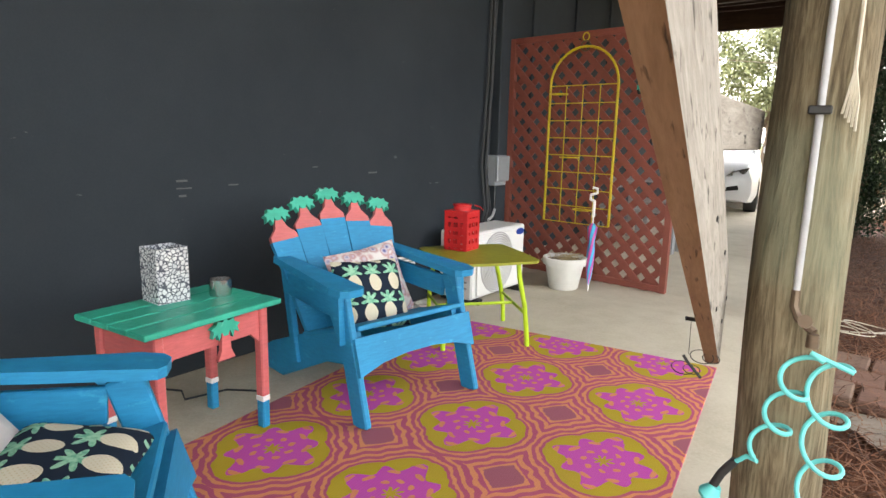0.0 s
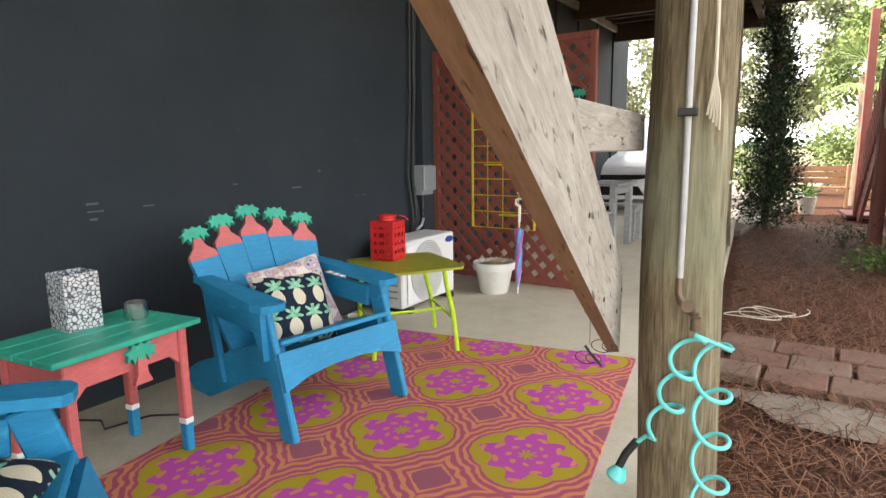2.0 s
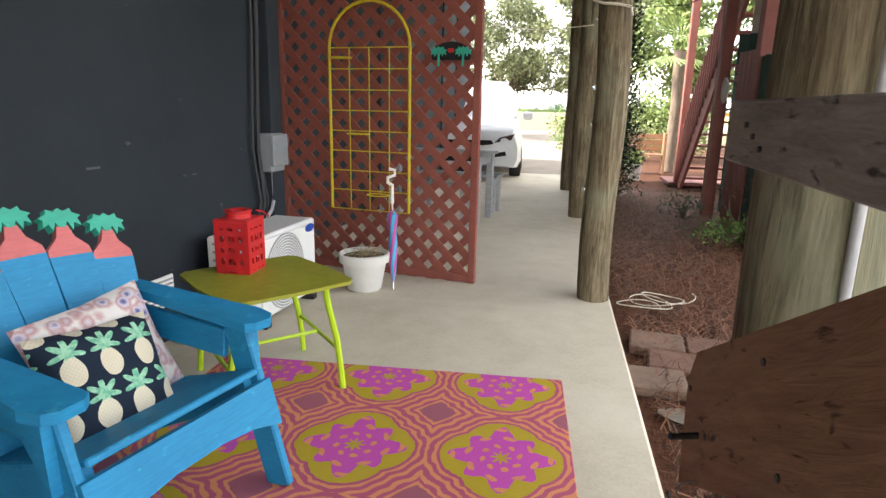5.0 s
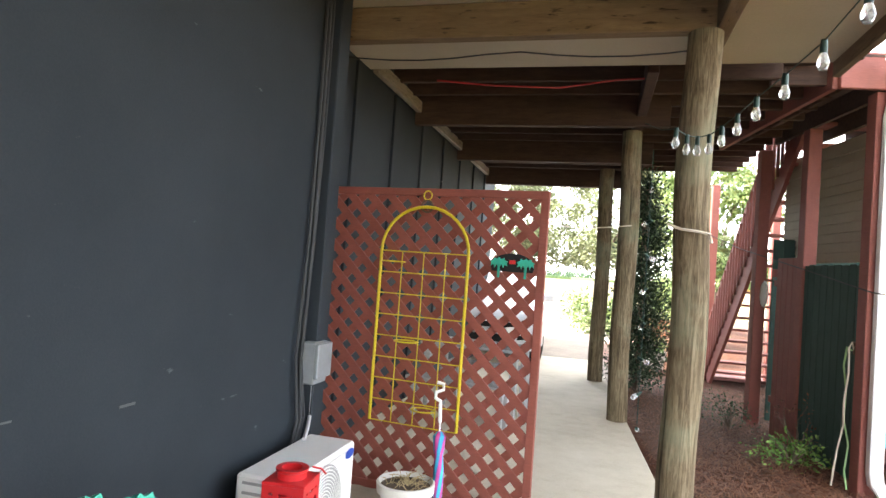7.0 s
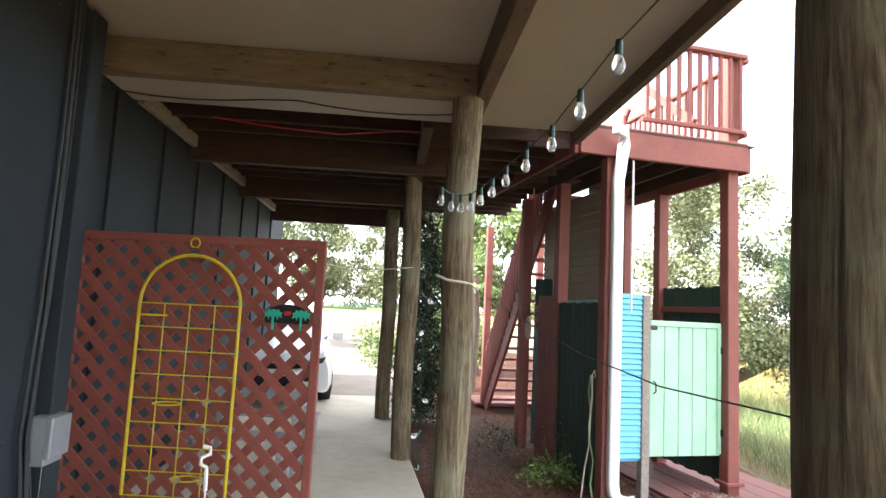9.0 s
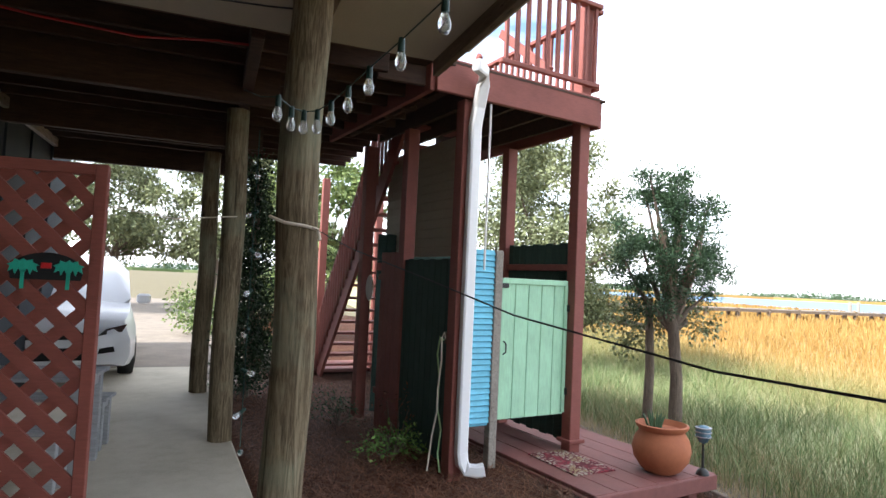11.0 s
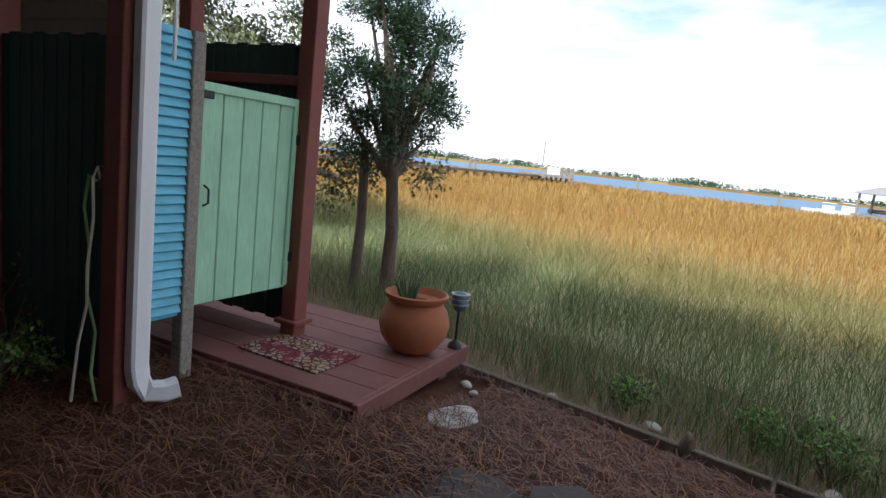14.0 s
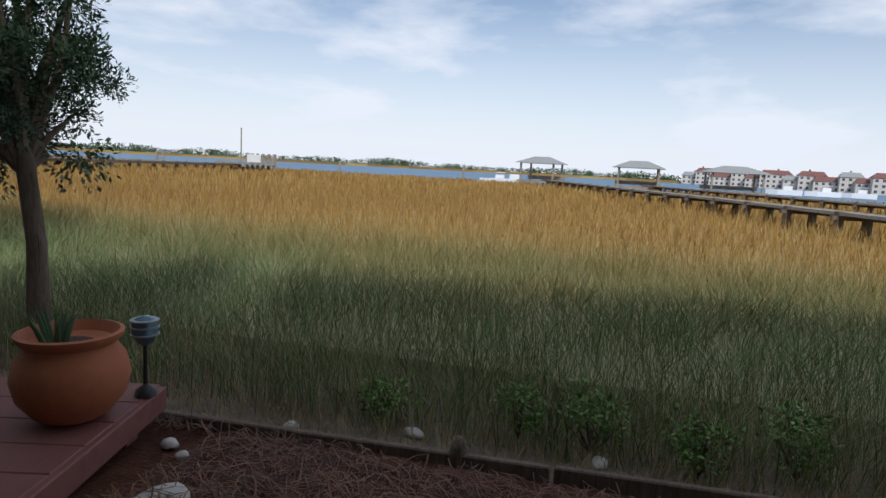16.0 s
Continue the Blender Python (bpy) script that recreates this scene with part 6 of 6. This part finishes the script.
def pier(a, b, z, w, label, every=3.2, turn=FAR):
    a, b = Vector((*a, z)), Vector((*b, z))
    d = b - a
    L = d.length
    t = thing("pier", turn @ Matrix.Translation(a) @ d.to_track_quat("X", "Z").to_matrix().to_4x4(), label, "pier", "wooden piers")
    box("walkway", (L, w, 0.12), (L / 2, 0, 0), m_board, t, 0)
    box("side_beam", (L, 0.08, 0.22), (L / 2, w / 2, -0.12), m_bark, t, 0)
    n = int(L / every)
    pm = None
    for k in range(n + 1):
        for s in (-1, 1):
            if pm is None:
                ob = box("pier_post", (0.24, 0.24, 1.6), (0, 0, -0.72), m_bark, t, 0)
                pm = ob.data
            else:
                ob = new("pier_post", pm)
                ob.parent = t
            ob.matrix_local = pose(k * every + 0.1, s * w * 0.42, 0)
        ob = box("cross_cap", (0.16, w + 0.4, 0.16), (k * every + 0.1, 0, -0.16), m_bark, t, 0)
    return t


pier((81, 15.4), (13, -7.6), 0.35, 1.3, "long weathered wooden pier over the marsh")
pier((80, 3.0), (30, -17), 0.35, 1.2, "second weathered pier over the marsh")
pier((62, 45), (22, 44), 0.4, 1.2, "weathered pier running to a small dock", turn=Matrix())


def boathouse(x, y, rz, w, label, roofc):
    t = thing("boathouse", FAR @ pose(x, y, -0.9, 0, 0, rz), label, "boathouse", "boathouses")
    h = 2.5
    for sx in (-1, 1):
        for sy in (-1, 1):
            box("pier_post", (0.22, 0.22, h + 0.9), (sx * w * 0.42, sy * 2.0, (h + 0.9) / 2), m_board, t, 0)
    box("deck", (w, 4.6, 0.25), (0, 0, 1.0), m_board, t, 0)
    box("rail", (w, 0.08, 0.5), (0, -2.2, 1.5), m_board, t, 0)
    bm = bmesh.new()
    z0, z1, a, b = h + 0.85, h + 1.75, w * 0.56, 2.7
    v = [bm.verts.new(p) for p in ((-a, -b, z0), (a, -b, z0), (a, b, z0), (-a, b, z0), (-a * 0.35, 0, z1), (a * 0.35, 0, z1))]
    for f in ((0, 1, 5, 4), (1, 2, 5), (2, 3, 4, 5), (3, 0, 4), (3, 2, 1, 0)):
        bm.faces.new([v[k] for k in f])
    part("roof", bm, roofc, t)


m_roof = plain("grey_metal_roof", (0.3, 0.31, 0.3), 0.6)
m_roofred = plain("dark_red_roof", (0.2, 0.09, 0.075), 0.8)
m_house = plain("pale_house_wall", (0.55, 0.5, 0.45), 0.8)
boathouse(81, 16.2, 80, 5.2, "open boathouse with a grey hipped roof", m_roof)
boathouse(80, 4.0, 90, 5.6, "open boathouse with a grey hipped roof", m_roof)
boathouse(84, -7.5, 95, 7.0, "open boathouse with a pale metal roof", m_roof)
dock = thing("dock", pose(64, 45, -0.5, 0, 0, 60), "small weathered dock with rails on the creek", "dock")
box("deck", (7, 4, 0.25), (0, 0, 1.0), m_board, dock, 0)
box("rail", (7, 0.1, 0.12), (0, -1.9, 2.0), m_board, dock, 0)
box("locker", (1.4, 1.0, 0.9), (-2, 0, 1.6), m_white, dock, 0.02)
for k in range(6):
    box("pier_post", (0.25, 0.25, 2.4), (-3.3 + k * 1.3, -1.9, 1.0), m_board, dock, 0)
tube("mast", [(3, -1, 1.1), (3, -1, 5.2)], 0.08, m_board, dock, 6)


def boat(x, y, rz, s):
    t = thing("boat", FAR @ pose(x, y, -0.75, 0, 0, rz), "white motor boat moored at the docks", "boat", "moored boats")
    slab_of("hull", [(-2.5 * s, -0.9 * s), (1.2 * s, -0.9 * s), (3.0 * s, 0), (1.2 * s, 0.9 * s), (-2.5 * s, 0.9 * s)], 0.9 * s, pose(0, 0, 0.45 * s), m_carpaint, t)
    box("cabin", (1.4 * s, 1.2 * s, 0.7 * s), (-0.3 * s, 0, 1.2 * s), m_white, t, 0.05)
    box("canopy", (1.6 * s, 1.3 * s, 0.08), (-0.4 * s, 0, 1.9 * s), m_white, t, 0.02)


boat(86, 21, 100, 1.0)
boat(88, 23.5, 95, 0.9)
for k in range(12):
    boat(150 + 6 * (k % 3), -28 - 9 * k, 80 + 15 * (k % 2), 1.3)
for k, (az_, d) in enumerate(((60.0, 78), (66.0, 80), (77.5, 82), (50.5, 80), (51, 84))):
    tagged(tube("mooring_post", [(d * math.sin(radians(az_)), 4.5 + d * math.cos(radians(az_)), -1.0), (d * math.sin(radians(az_)), 4.5 + d * math.cos(radians(az_)), 1.3)], 0.16, m_board, None, 8), "lone mooring post standing in the creek", "pier_post", "mooring piles")


def house(x, y, w, storeys, roofc, seed):
    t = thing("far_house", FAR @ pose(x, y, -0.8, 0, 0, -100), "pale waterfront house with a dark roof", "house", "waterfront houses")
    q = random.Random(seed)
    h = storeys * 2.7
    box("wall", (w, 9, h), (0, 0, h / 2), m_house, t, 0)
    bm = bmesh.new()
    v = [bm.verts.new(p) for p in ((-w * 0.55, -5, h), (w * 0.55, -5, h), (w * 0.55, 5, h), (-w * 0.55, 5, h), (-w * 0.4, 0, h + 2.6), (w * 0.4, 0, h + 2.6))]
    for f in ((0, 1, 5, 4), (1, 2, 5), (2, 3, 4, 5), (3, 0, 4), (3, 2, 1, 0)):
        bm.faces.new([v[k] for k in f])
    roof = part("roof", bm, roofc, t)
    box("chimney", (0.9, 0.9, 1.8), (q.uniform(-w * 0.3, w * 0.3), 0.5, h + 2.6), roofc, roof, 0)
    for s in range(storeys):
        for k in range(int(w / 3)):
            box("window", (1.3, 0.1, 1.3), (-w / 2 + 1.5 + k * 3, -4.55, s * 2.7 + 1.5), m_carglass, t, 0)


for k in range(16):
    az_ = 95.0 + k * 1.3
    d = 430 - 6 * k
    house(d * math.sin(radians(az_)), 4.5 + d * math.cos(radians(az_)), 10 + 3 * (k % 3), 2 + (k % 2), m_roofred if k % 3 else m_roof, k)
# far shore: a low marsh strip with a tree line
bm = bmesh.new()
for az0 in range(-20, 118, 2):
    a, b = radians(az0), radians(az0 + 2)
    r0, r1 = 430.0, 640.0
    q = [(r0 * math.sin(a), r0 * math.cos(a)), (r0 * math.sin(b), r0 * math.cos(b)), (r1 * math.sin(b), r1 * math.cos(b)), (r1 * math.sin(a), r1 * math.cos(a))]
    lo, hi = [bm.verts.new((x, y, -1.2)) for x, y in q], [bm.verts.new((x, y, 0.6)) for x, y in q]
    bm.faces.new(hi)
    for k in range(4):
        bm.faces.new((lo[k], lo[(k + 1) % 4], hi[(k + 1) % 4], hi[k]))
shore = tagged(finish("far_shore", bm, m_grass), "low golden marsh strip on the far shore", "shore", "", "backdrop")
shore["kind"] = "structure"
rf = np.random.default_rng(77)
bl = []
for k in range(1500):
    a = radians(-20 + 138 * rf.random())
    d = 470 + 60 * rf.random()
    hgt = (1.6 + 1.9 * abs(math.sin(a * 9) * math.cos(a * 23)))
    bl.append((d * math.sin(a), d * math.cos(a), 0.6 + hgt * 0.5, hgt))
woods = leaves("far_woods", bl, 40000, 0.9, m_leaf, None, 78)
tagged(woods, "dark low tree line along the far shore", "woods", "", "stuff")
